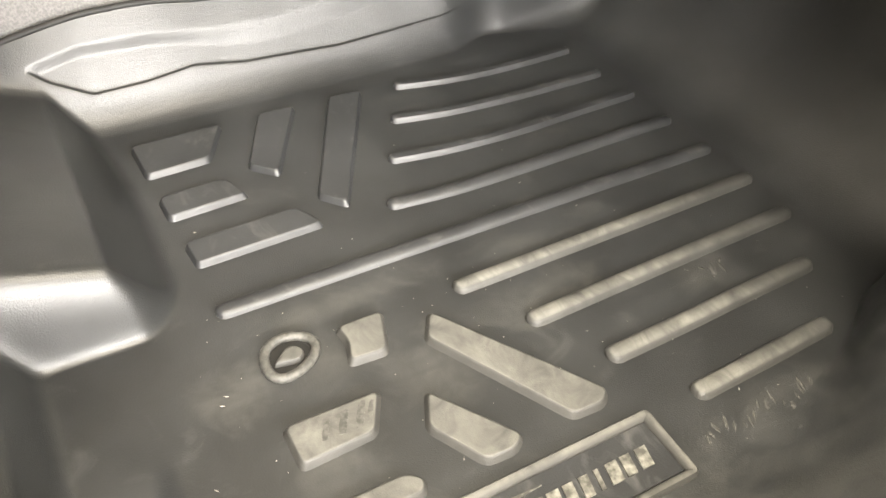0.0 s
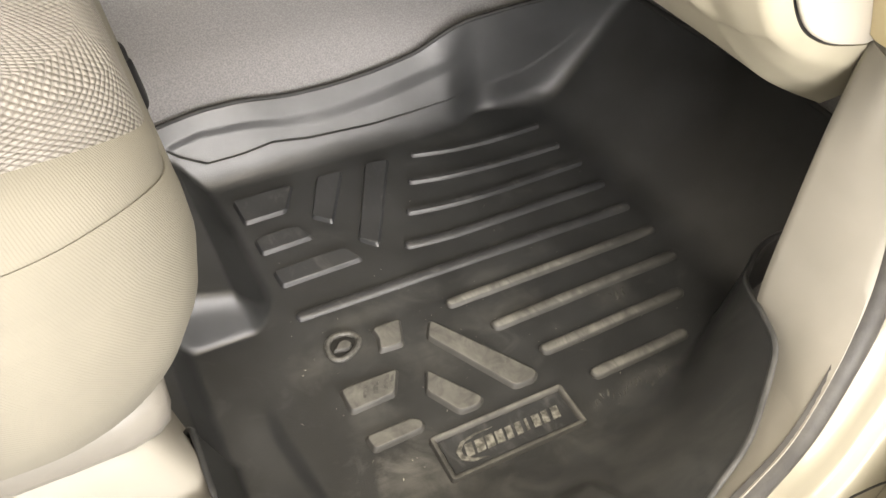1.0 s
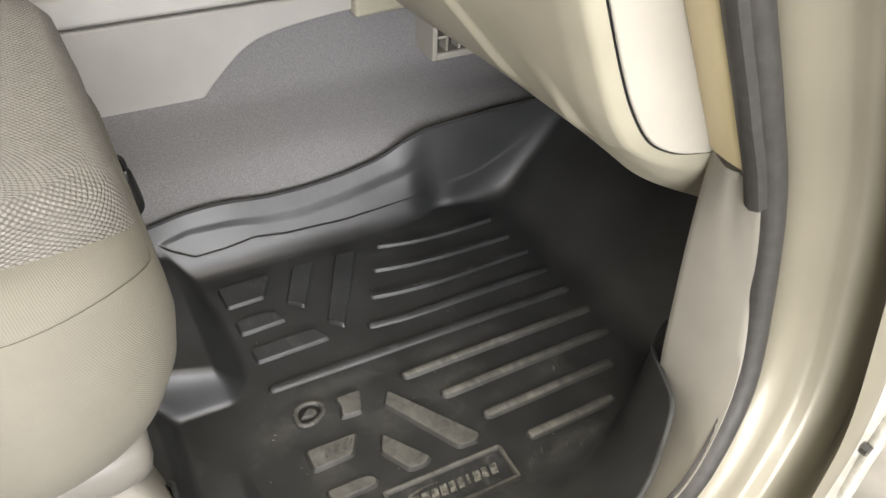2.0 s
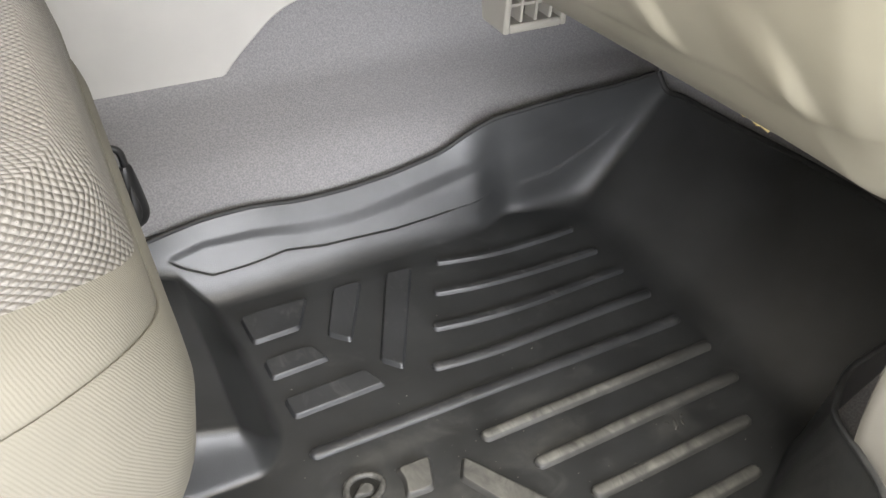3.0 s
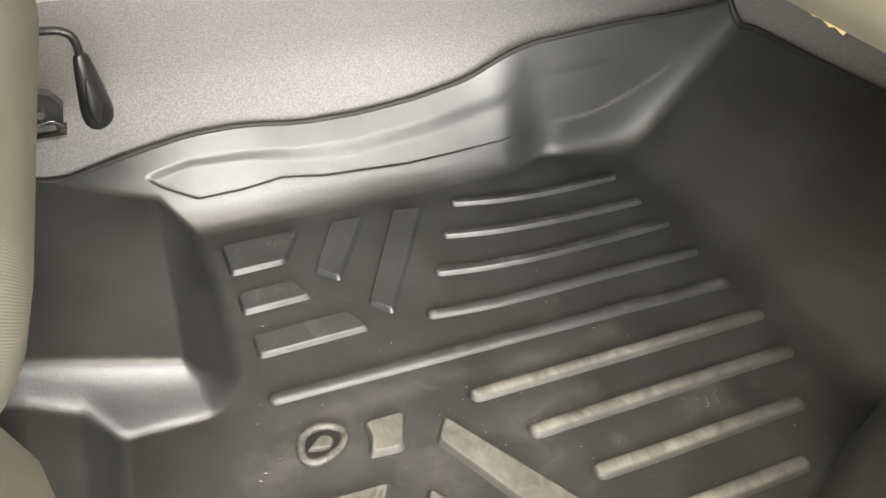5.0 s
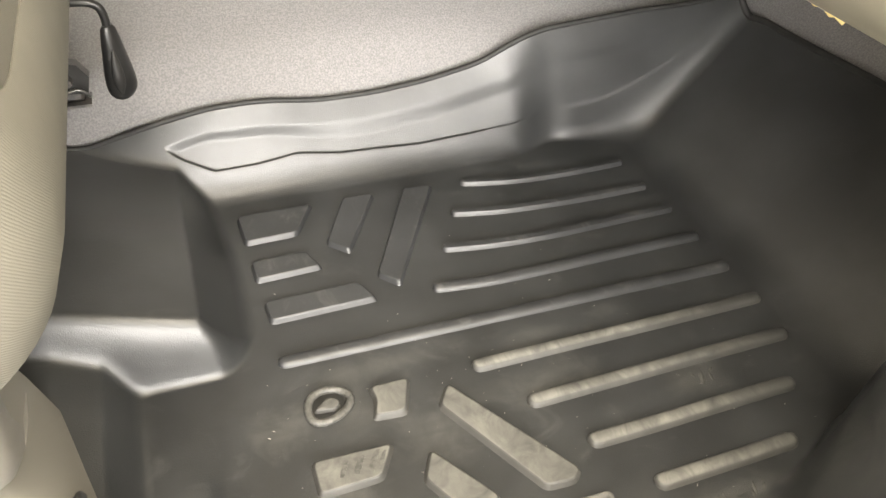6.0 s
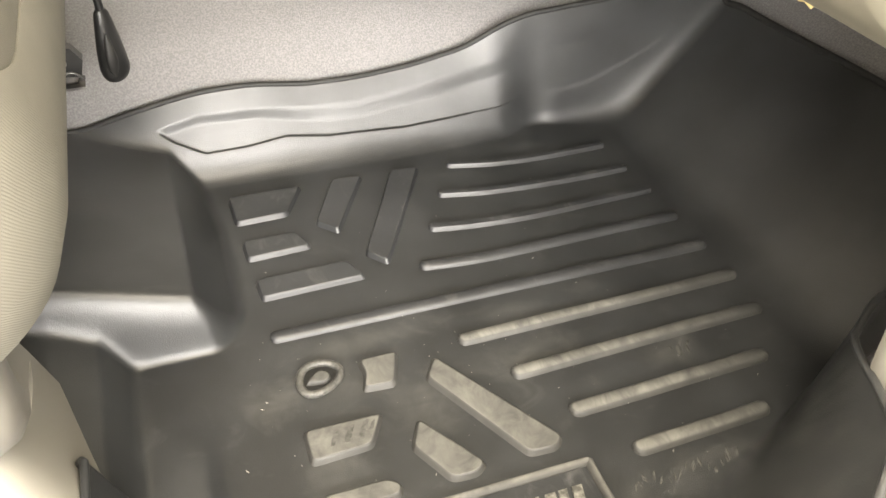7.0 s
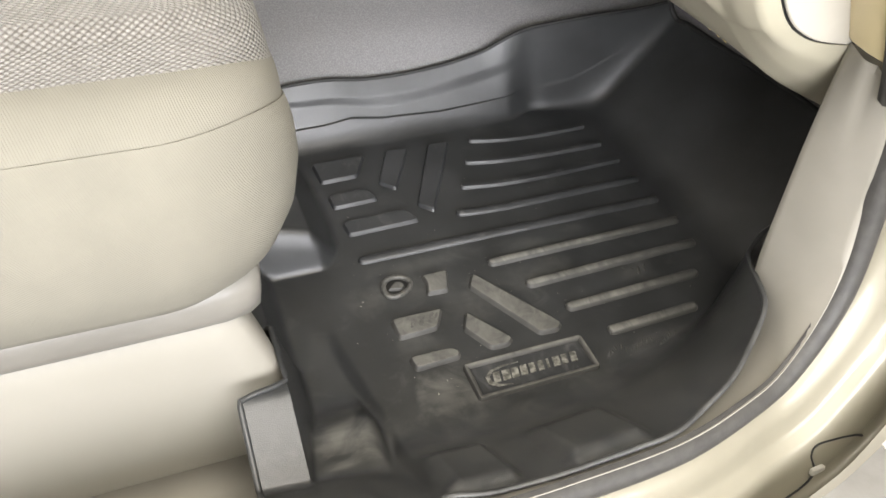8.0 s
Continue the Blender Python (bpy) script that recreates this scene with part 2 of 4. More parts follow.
def sheet(rows, close_u=False, uv=False):
    """A grid of points as a surface; uv in metres along it."""
    bm = bmesh.new()
    grid = [[bm.verts.new(p) for p in row] for row in rows]
    lay = bm.loops.layers.uv.new("UVMap") if uv else None
    if uv:
        mid = len(rows[0]) // 2
        us, vs = [0.0], [0.0]
        base = rows[min(3, len(rows) - 1)]
        for a, b in zip(base, base[1:]):
            us.append(us[-1] + (Vector(b) - Vector(a)).length)
        for a, b in zip(rows, rows[1:]):
            vs.append(vs[-1] + (Vector(b[mid]) - Vector(a[mid])).length)
    for i in range(len(grid) - 1):
        n = len(grid[i])
        for k in range(n if close_u else n - 1):
            q = (k + 1) % n
            f = bm.faces.new((grid[i][k], grid[i][q], grid[i + 1][q], grid[i + 1][k]))
            if uv:
                for lp, (a, b) in zip(f.loops, ((i, k), (i, q), (i + 1, q), (i + 1, k))):
                    lp[lay].uv = (us[b], vs[a])
    return bm


def thicken(ob, t, offset=-1.0):
    mod = ob.modifiers.new("thickness", "SOLIDIFY")
    mod.thickness, mod.offset = t, offset
    return ob


def soften(ob, w, segs=2):
    mod = ob.modifiers.new("soft_edges", "BEVEL")
    mod.width, mod.segments, mod.limit_method, mod.angle_limit = w, segs, "ANGLE", radians(35)
    return ob


def slab(points, depth):
    """A flat outline pushed along depth."""
    bm = bmesh.new()
    a = [bm.verts.new(p) for p in points]
    b = [bm.verts.new(Vector(p) + Vector(depth)) for p in points]
    bm.faces.new(a)
    bm.faces.new(b[::-1])
    for i in range(len(a)):
        k = (i + 1) % len(a)
        bm.faces.new((a[i], b[i], b[k], a[k]))
    return bm


def tube(path, radii, sides=12, squash=1.0):
    """A round bar along a path, with a radius at each point."""
    pts = [Vector(p) for p in path]
    if not isinstance(radii, (list, tuple)):
        radii = [radii] * len(pts)
    bm = bmesh.new()
    rings = []
    side = None
    for i, p in enumerate(pts):
        d = (pts[min(i + 1, len(pts) - 1)] - pts[max(i - 1, 0)]).normalized()
        side = d.orthogonal().normalized() if side is None else (side - d * side.dot(d)).normalized()
        up = d.cross(side)
        rings.append([bm.verts.new(p + radii[i] * (math.cos(a) * side + squash * math.sin(a) * up))
                      for a in (2 * math.pi * k / sides for k in range(sides))])
    for a, b in zip(rings, rings[1:]):
        for k in range(sides):
            bm.faces.new((a[k], a[(k + 1) % sides], b[(k + 1) % sides], b[k]))
    bm.faces.new(rings[0][::-1])
    bm.faces.new(rings[-1])
    return bm


def box(x0, x1, y0, y1, z0, z1):
    return slab([(x0, y0, z0), (x1, y0, z0), (x1, y1, z0), (x0, y1, z0)], (0, 0, z1 - z0))


def curve(ctrl, n, closed=False):
    """Points evenly spread on a smooth line through ctrl."""
    c = [Vector(p) for p in ctrl]
    out = []
    for i in range(len(c) - 1):
        p0, p1, p2, p3 = c[max(i - 1, 0)], c[i], c[i + 1], c[min(i + 2, len(c) - 1)]
        for k in range(n):
            t = k / n
            out.append(0.5 * ((2 * p1) + (p2 - p0) * t + (2 * p0 - 5 * p1 + 4 * p2 - p3) * t * t + (3 * p1 - p0 - 3 * p2 + p3) * t ** 3))
    return out + [c[-1]]


# ---- floor mat: one moulded tray ----
def soft(t, r):
    return (t + np.sqrt(t * t + r * r)) / 2


def step(a, b, t):
    s = np.clip((t - a) / (b - a), 0, 1)
    return s * s * (3 - 2 * s)


def smax(a, b, k):
    h = np.maximum(k - np.abs(a - b), 0) / k
    return np.maximum(a, b) + h * h * k / 4


def rim_tunnel(x):
    return np.interp(x, [-0.25, -0.172, -0.128, -0.073, -0.018, 0.037, 0.093, 0.153, 0.216, 0.281, 0.32, 0.346, 0.408, 0.470, 0.540, 0.62],
                     [0.030, 0.042, 0.057, 0.070, 0.080, 0.081, 0.073, 0.073, 0.079, 0.092, 0.112, 0.118, 0.126, 0.132, 0.135, 0.134])


def bend(x):
    """How far the tunnel wall leans in towards the toe board."""
    return np.interp(x, [0.345, 0.38, 0.42, 0.49, 0.56, 0.62], [0.0, 0.002, 0.005, 0.010, 0.014, 0.016])


def rim_sill(x):
    return np.interp(x, [-0.25, -0.1, 0.0, 0.2, 0.3, 0.335, 0.357, 0.4, 0.66], [0.088, 0.088, 0.09, 0.1, 0.125, 0.143, 0.122, 0.12, 0.12])


def eased(f, x):
    return sum(f(x + d) for d in (-0.016, -0.008, 0.0, 0.008, 0.016)) / 5


def y_low_raw(x):
    return np.interp(x, [-0.25, -0.2, -0.1, -0.014, 0.06, 0.176, 0.256, 0.315, 0.335, 0.347, 0.357, 0.38, 0.42, 0.66],
                     [-0.33, -0.335, -0.365, -0.393, -0.398, -0.397, -0.368, -0.325, -0.305, -0.28, -0.24, -0.225, -0.2, -0.18])


def y_low(x):
    return eased(y_low_raw, x)


def y_crease(x):
    return eased(y_crease_raw, x)


def y_crease_raw(x):
    return np.interp(x, [-0.25, -0.075, -0.050, -0.008, 0.075, 0.188, 0.289, 0.342, 0.357, 0.38, 0.42, 0.66],
                     [-0.262, -0.262, -0.268, -0.272, -0.276, -0.271, -0.253, -0.228, -0.22, -0.208, -0.186, -0.165])


def mat_height(x, y):
    yb = 0.243 + 0.012 * step(0.312, 0.375, x) + 0.006 * np.exp(-((x - 0.350) / 0.024) ** 2)
    run = 0.288 - yb
    w = (y + eased(bend, x) - yb) / run * eased(rim_tunnel, x)
    low = np.interp(x, [-0.07, -0.051, -0.022, 0.022, 0.064, 0.11, 0.20, 0.255, 0.31, 0.36], [0.052, 0.040, 0.027, 0.028, 0.032, 0.026, 0.0235, 0.0265, 0.031, 0.036])
    high = np.interp(x, [-0.07, -0.054, -0.024, 0.031, 0.088, 0.147, 0.21, 0.263, 0.308, 0.36], [0.052, 0.056, 0.0625, 0.062, 0.0555, 0.0545, 0.061, 0.070, 0.080, 0.092])
    rise = np.interp(x, [-0.02, 0.05, 0.12], [0.004, 0.006, 0.013])
    inset = step(-0.001, 0.006, w - low) * step(-0.001, rise, high - w) * step(-0.072, -0.055, x) * step(0.366, 0.300, x)
    w = w - 0.0060 * inset
    low2, high2 = np.interp(x, [0.36, 0.43, 0.52], [0.031, 0.041, 0.07]), 0.097 + 0.08 * (x - 0.36)
    inset2 = step(0, 0.010, w - low2) * step(0, 0.006, high2 - w) * step(0.368, 0.39, x) * step(0.535, 0.50, x)
    w = w - 0.0030 * inset2
    toe = (x - 0.464) * 0.96
    yc = y_crease(x)
    t = yc - y
    sill = t / (yc - y_low(x)) * eased(rim_sill, x)
    flute = step(0.03, 0.05, t) * step(0.125, 0.10, t)
    sill = sill + 0.012 * flute * (step(-0.05, -0.025, x) * step(0.030, 0.016, x) + step(0.066, 0.086, x) * step(0.165, 0.145, x))
    ledge = -smax(-(-0.198 - y) * 0.75, -0.030 + 0 * x, 0.008) - 2.0 * soft(x + 0.066, 0.004)
    block = np.interp(x, [-0.30, -0.17, -0.10, -0.060, -0.028, 0.3], [0.095, 0.070, 0.052, 0.042, 0.0, -0.4]) - 0.016 * step(0.12, 0.27, y)
    foot = 0.002 + 0.033 * np.clip((x + 0.056) / 0.035, 0, 1.2) ** 2
    block = 0.007 - smax(-block, -(y - foot) * 3.0, 0.030)
    rear = np.interp(x, [-0.30, -0.172, -0.138, -0.118, 0.3], [0.080, 0.046, 0.030, 0.0, -0.7])
    drop = 0.62 * soft(-0.226 - y, 0.004)
    rear = rear - drop
    lip = np.interp(x, [-0.20, -0.142, -0.115, 0.3], [0.090, 0.085, 0.0, -0.7]) - 0.2 * step(-0.14, -0.10, y) - drop
    brink = -0.066 + 0.16 * np.clip(-0.125 - y, 0, 0.12)
    floor = -0.010 * step(0.005, -0.010, x - brink) * step(-0.085, -0.145, y) - 0.004 * step(-0.03, -0.10, x) * step(-0.02, -0.10, y) * step(-0.145, -0.085, y)
    z = smax(w, toe, 0.092)
    z = -smax(-z, -0.152 + 0.4 * step(0.55, 0.50, x) - 0.8 * step(0.55, 0.50, x), 0.012)
    z = smax(z, sill, 0.030)
    z = smax(z, ledge, 0.008)
    z = smax(smax(z, 0 * z, 0.022), smax(block, smax(rear, lip, 0.012), 0.020), 0.010)
    return z + floor


def mat_rows():
    nu = 380
    u = np.linspace(0, 1, nu + 1)[:, None]
    v = np.concatenate([np.arange(40) / 40, 1 + np.arange(210) / 210, 2 + np.arange(97) / 96])[None, :]
    xs = -0.25 + 0.88 * u + 0 * v
    for _ in range(2):
        low, crease, lean = y_low(xs), y_crease(xs), eased(bend, xs)
        ys = np.where(v < 1, low + (crease - low) * v, np.where(v < 2, crease + (0.225 - lean - crease) * (v - 1), 0.225 - lean + 0.065 * (v - 2)))
        back = -0.25 + 0.108 * step(-0.10, -0.14, ys) - 0.048 * step(-0.210, -0.226, ys)
        front = 0.600 + 0.017 * step(0.29, -0.08, ys) - 0.010 * np.clip((ys - 0.225) / 0.046, 0, 1) ** 2
        xs = -0.25 + (front + 0.25) * u
    xs = np.maximum(xs, back)
    zs = mat_height(xs, ys)
    return [[(float(a), float(b), float(c)) for a, b, c in zip(*line)] for line in zip(xs, ys, zs)]


mat = thing("floor_mat", (0.2, 0.0, 0.0), "black moulded plastic car floor mat with raised ribs and dust", "floor mat")
ROWS = mat_rows()
sheet_bm = sheet(ROWS)
bmesh.ops.remove_doubles(sheet_bm, verts=sheet_bm.verts, dist=0.00002)
tray = thicken(part("tray", sheet_bm, BLACK, mat, up=True), 0.003)


def rolled(points, r, name, label):
    return part(name, tube(points, r, 10), BLACK if name in ("sill_edge", "seat_edge") else EDGE, mat, label)


edge_far = [Vector(r[-1]) + Vector((0, 0.001, -0.001)) for r in ROWS[::3]]
edge_near = [Vector(r[0]) + Vector((0, -0.001, -0.001)) for r in ROWS[::3]]
edge_front = [Vector(p) + Vector((0.001, 0, 0)) for p in ROWS[-1][::3]]
edge_back = [Vector(p) for p in ROWS[0][::2]]
for nm, e in (("tunnel_edge", edge_far), ("sill_edge", edge_near), ("toe_edge", edge_front), ("seat_edge", edge_back)):
    rolled(e, 0.0040 if nm == "toe_edge" else 0.0030, nm, "rolled black edge of the mat")


def rib(path, width, height, mat_):
    """A raised bar with rounded ends and sloping flanks."""
    pts = [Vector((x, y, 0)) for x, y in path]
    prof = ((-0.62, -0.002), (-0.5, height * 0.45), (-0.34, height), (0, height * 1.06), (0.34, height), (0.5, height * 0.45), (0.62, -0.002))
    rows = []
    n = len(pts)
    total = sum((b - a).length for a, b in zip(pts, pts[1:]))
    run = 0.0
    for i, p in enumerate(pts):
        if i:
            run += (p - pts[i - 1]).length
        d = (pts[min(i + 1, n - 1)] - pts[max(i - 1, 0)]).normalized()
        side = Vector((-d.y, d.x, 0))
        e = min(run, total - run)
        s = math.sqrt(max(0.0, 1 - max(0.0, 1 - e / (width * 0.5)) ** 2))
        s = max(s, 0.12)
        rows.append([p + side * (a * width * s) + Vector((0, 0, h * min(1, s * 1.3) if h > 0 else h)) for a, h in prof])
    bm = sheet(rows)
    return bm


def rib_path(ctrl):
    c = curve([(x, y, 0) for x, y in ctrl], 12)
    a, b = c[0], c[1]
    y, z = c[-1], c[-2]
    head = [a.lerp(b, f * f) for f in (0.05, 0.3, 0.6)]
    tail = [y.lerp(z, f * f) for f in (0.6, 0.3, 0.05)]
    full = [c[0]] + head + c[1:-1] + tail + [c[-1]]
    return [(p.x, p.y) for p in full]


RIBS = (
    ([(0.229, 0.202), (0.278, 0.192), (0.325, 0.188), (0.372, 0.188), (0.421, 0.190)], 0.0085),
    ([(0.202, 0.154), (0.252, 0.145), (0.307, 0.141), (0.366, 0.140), (0.424, 0.141)], 0.0095),
    ([(0.175, 0.103), (0.224, 0.096), (0.284, 0.093), (0.348, 0.095), (0.431, 0.098)], 0.0105),
    ([(0.148, 0.051), (0.204, 0.046), (0.261, 0.046), (0.346, 0.048), (0.434, 0.049)], 0.0115),
    ([(-0.005, 0.000), (0.10, 0.0), (0.22, 0.0), (0.33, 0.0), (0.437, 0.0)], 0.0125),
    ([(0.150, -0.051), (0.24, -0.050), (0.34, -0.049), (0.440, -0.047)], 0.0130),
    ([(0.180, -0.100), (0.26, -0.098), (0.34, -0.096), (0.436, -0.094)], 0.0135),
    ([(0.210, -0.150), (0.27, -0.149), (0.33, -0.147), (0.405, -0.145)], 0.0140),
    ([(0.241, -0.199), (0.28, -0.198), (0.32, -0.197), (0.370, -0.195)], 0.0140),
)
for path, width in RIBS:
    worn = path[0][1] < -0.01
    part("rib", rib(rib_path(path), width, 0.0045, RIBTOP), RIBDUST if worn else RIBTOP, mat, "raised rib with dusty scuffed top" if worn else "raised black rib")


def shrunk(outline, d):
    """The outline moved inwards by d along each side."""
    area = sum(a[0] * b[1] - b[0] * a[1] for a, b in zip(outline, outline[1:] + outline[:1]))
    turn = 1 if area > 0 else -1
    n = len(outline)
    out = []
    for i in range(n):
        a, p, b = (Vector(outline[k % n]) for k in (i - 1, i, i + 1))
        u, v = (p - a).normalized(), (b - p).normalized()
        nu, nv = Vector((-u.y, u.x)) * turn, Vector((-v.y, v.x)) * turn
        m = (nu + nv).normalized()
        q = p + m * (d / max(m.dot(nu), 0.4))
        out.append((q.x, q.y))
    return out


def rounded(outline, r, z):
    pts = []
    n = len(outline)
    for i in range(n):
        a, p, b = (Vector((*outline[k % n], z)) for k in (i - 1, i, i + 1))
        q0, q1 = p + (a - p).normalized() * min(r, (a - p).length * 0.4), p + (b - p).normalized() * min(r, (b - p).length * 0.4)
        for t in (0, 0.25, 0.5, 0.75, 1):
            pts.append(q0 * (1 - t) ** 2 + p * 2 * t * (1 - t) + q1 * t * t)
    return pts


def pad(outline, height, mat_, name="pad", inset=0.0030):
    """A raised panel of any outline, with rounded corners and sloping flanks."""
    rows = [rounded(shrunk(outline, d), r, z) for d, r, z in ((-0.0016, 0.006, -0.002), (0.0, 0.0055, 0.0008), (inset * 0.4, 0.005, height * 0.72), (inset * 0.75, 0.0045, height * 0.95), (inset, 0.004, height), (inset + 0.001, 0.004, height))]
    bm = sheet(rows, close_u=True)
    bm.verts.ensure_lookup_table()
    m = len(rows[0])
    bm.faces.new([bm.verts[m * (len(rows) - 1) + k] for k in range(m)])
    return part(name, bm, mat_, mat, "raised flat pad")


DARKPADS = (
    [(-0.011, 0.206), (-0.009, 0.161), (0.044, 0.163), (0.067, 0.207)],
    [(-0.008, 0.132), (-0.007, 0.104), (0.057, 0.107), (0.045, 0.134)],
    [(-0.005, 0.074), (-0.003, 0.047), (0.096, 0.050), (0.083, 0.077)],
    [(0.099, 0.208), (0.134, 0.207), (0.087, 0.121), (0.067, 0.141)],
    [(0.165, 0.207), (0.198, 0.205), (0.121, 0.062), (0.103, 0.082)],
)
DUSTYPADS = (
    [(0.060, -0.048), (0.096, -0.048), (0.084, -0.083), (0.056, -0.081), (0.062, -0.064)],
    [(0.001, -0.106), (0.066, -0.107), (0.050, -0.136), (0.001, -0.138)],
    [(0.090, -0.120), (0.128, -0.176), (0.118, -0.184), (0.097, -0.183), (0.077, -0.146)],
    [(0.123, -0.062), (0.194, -0.172), (0.185, -0.181), (0.161, -0.180), (0.109, -0.084)],
    [(0.002, -0.166), (0.052, -0.166), (0.062, -0.174), (0.058, -0.184), (0.004, -0.186)],
)
for o in DARKPADS:
    pad(o, 0.0056, RIBTOP, inset=0.0024)
dusty_pads = [pad(o, 0.0055, PADTOP) for o in DUSTYPADS]
for x, y, l, w in ((0.0185, -0.1275, 0.015, 0.0030), (0.0290, -0.1280, 0.019, 0.0042), (0.0400, -0.1285, 0.022, 0.0040), (0.0480, -0.1270, 0.017, 0.0026)):
    mark = [(x, y, 0.0050), (x + w, y - 0.0005, 0.0050), (x + w * 0.95 + l * 0.42, y + l * 0.75, 0.0050), (x + w * 0.5 + l * 0.42, y + l * 0.80, 0.0050), (x + w * 0.1 + l * 0.36, y + l * 0.72, 0.0050), (x - w * 0.1 + l * 0.15, y + l * 0.35, 0.0050)]
    part("wiped_mark", slab(mark, (0, 0, 0.00075)), WIPED, dusty_pads[1], "dark stripe where the dust was wiped off", smooth=False)

# moulded badge: raised frame, sunken field, worn emblem drawn as plain shapes
FX0, FX1, FY0, FY1 = 0.055, 0.206, -0.246, -0.194


def ring_plate(x0, x1, y0, y1, w, h, r):
    def loop(d, z):
        pts = []
        for cx, cy, a0 in ((x1 - r, y1 - r, 0), (x0 + r, y1 - r, 90), (x0 + r, y0 + r, 180), (x1 - r, y0 + r, 270)):
            for k in range(5):
                a = radians(a0 + k * 22.5)
                rr = max(r - d, 0.001)
                pts.append((cx + rr * math.cos(a) + (d - (r - rr)) * 0, cy + rr * math.sin(a), z))
        return [(min(max(x, x0 + d), x1 - d), min(max(y, y0 + d), y1 - d), z) for x, y, z in pts]
    return sheet([loop(0, -0.002), loop(0.0004, h * 0.6), loop(0.0018, h), loop(w - 0.0018, h), loop(w, h * 0.6), loop(w + 0.0006, 0.0006)], close_u=True)


badge = part("badge_frame", ring_plate(FX0, FX1, FY0, FY1, 0.0065, 0.005, 0.005), PADTOP, mat, "raised frame round the badge")
part("badge_field", box(FX0 + 0.0075, FX1 - 0.0075, FY0 + 0.0075, FY1 - 0.0075, -0.001, 0.0012), RIBTOP, badge, "scuffed black badge field")
for i in range(10):
    x = 0.081 + i * 0.0110 - (0.003 if i > 6 else 0)
    w, lean = (0.0078, 0.0092, 0.0085, 0.0082, 0.0070, 0.0066, 0.0030, 0.0084, 0.0070, 0.0082)[i], 0.0028
    part("badge_bar", slab([(x, -0.2275, 0.0012), (x + w, -0.2275, 0.0012), (x + w + lean, -0.2145, 0.0012), (x + lean, -0.2145, 0.0012)], (0, 0, 0.0012)), EMBLEM, badge, "worn silver bar", smooth=False)
swoosh = [(0.118, -0.2085), (0.098, -0.2075), (0.082, -0.2105), (0.0735, -0.218), (0.074, -0.228), (0.084, -0.2335), (0.100, -0.2350),
          (0.086, -0.2310), (0.0785, -0.2255), (0.0785, -0.2185), (0.085, -0.2125), (0.098, -0.2095)]
part("badge_sweep", slab([(x, y, 0.0012) for x, y in swoosh], (0, 0, 0.0014)), EMBLEM, badge, "worn silver sweep", smooth=False)

# fixing point: oval collar, sunken well, turning hook
collar = [(0.0245 + 0.0175 * math.cos(a) + 0.002 * math.cos(2 * a), -0.057 + 0.0155 * math.sin(a) + 0.003 * math.cos(a), 0.0025) for a in (2 * math.pi * k / 40 for k in range(41))]
fix = part("fixing_collar", tube(collar, 0.0034, 10), WIPED, mat, "raised oval collar of the fixing hole")
well = bmesh.new()
bmesh.ops.create_cone(well, cap_ends=True, segments=32, radius1=0.0150, radius2=0.0150, depth=0.002, matrix=Matrix.Translation((0.0245, -0.057, 0.0006)))
part("fixing_well", well, DARK, fix, "dark well")
hook = [(0.0125, -0.0615), (0.030, -0.0650), (0.0355, -0.0600), (0.0335, -0.0535), (0.026, -0.0500)]
hk = sheet([rounded(shrunk(hook, d), 0.003, z) for d, z in ((0.0, 0.001), (0.0004, 0.0045), (0.0012, 0.0058), (0.0030, 0.0060))], close_u=True)
hk.verts.ensure_lookup_table()
hk.faces.new([hk.verts[75 + k] for k in range(25)])
part("hook", hk, PADTOP, fix, "dusty black turning hook")
bm = bmesh.new()
bmesh.ops.create_cone(bm, cap_ends=True, segments=48, radius1=0.050, radius2=0.036, depth=0.0009, matrix=Matrix.Translation((0.018, -0.062, 0.0)) @ Matrix.Diagonal((1, 0.78, 1, 1)))
part("fixing_boss", bm, BLACK, mat, "low oval boss round the fixing hole")

# ---- carpet, bulkhead, car floor ----
rows = []
for i in range(90):
    x = -0.9 + 2.0 * i / 89
    r = float(rim_tunnel(min(max(x, -0.25), 0.6)))
    o = float(bend(x))
    row = [Vector((x, 0.20 - o, -0.02)), Vector((x, 0.280 - o, -0.012))]
    row += curve([(x, 0.2925 - o, r - 0.016), (x, 0.325 - o * 0.8, max(0.118, r + 0.004)), (x, 0.372 - o * 0.3, max(0.148, r + 0.012)), (x, 0.408, 0.170), (x, 0.424, 0.196), (x, 0.432, 0.240), (x, 0.438, 0.30), (x, 0.45, 0.55)], 5)
    rows.append(row)
tagged(thicken(part("carpet_tunnel", sheet(rows), CARPET, up=True), 0.004), "grey loop carpet over the car's centre tunnel", "carpet", kind="structure")
rows = [[(x, y, (x - 0.464) * 0.96 - 0.014) for y in np.linspace(-0.42, 0.46, 24)] for x in np.linspace(0.44, 0.95, 14)]
tagged(thicken(part("carpet_toeboard", sheet(rows), CARPET, up=True), 0.004), "grey loop carpet on the sloping toe board", "carpet", kind="structure")
tagged(part("floor", box(-1.2, 0.75, -0.195, 1.25, -0.06, -0.022), CARPET), "grey carpeted car floor under the mat", "floor", kind="structure")
tagged(part("bulkhead_wall", box(0.95, 1.0, -0.45, 1.25, -0.06, 1.0), DARK), "dark bulkhead behind the dashboard", "wall", kind="structure")

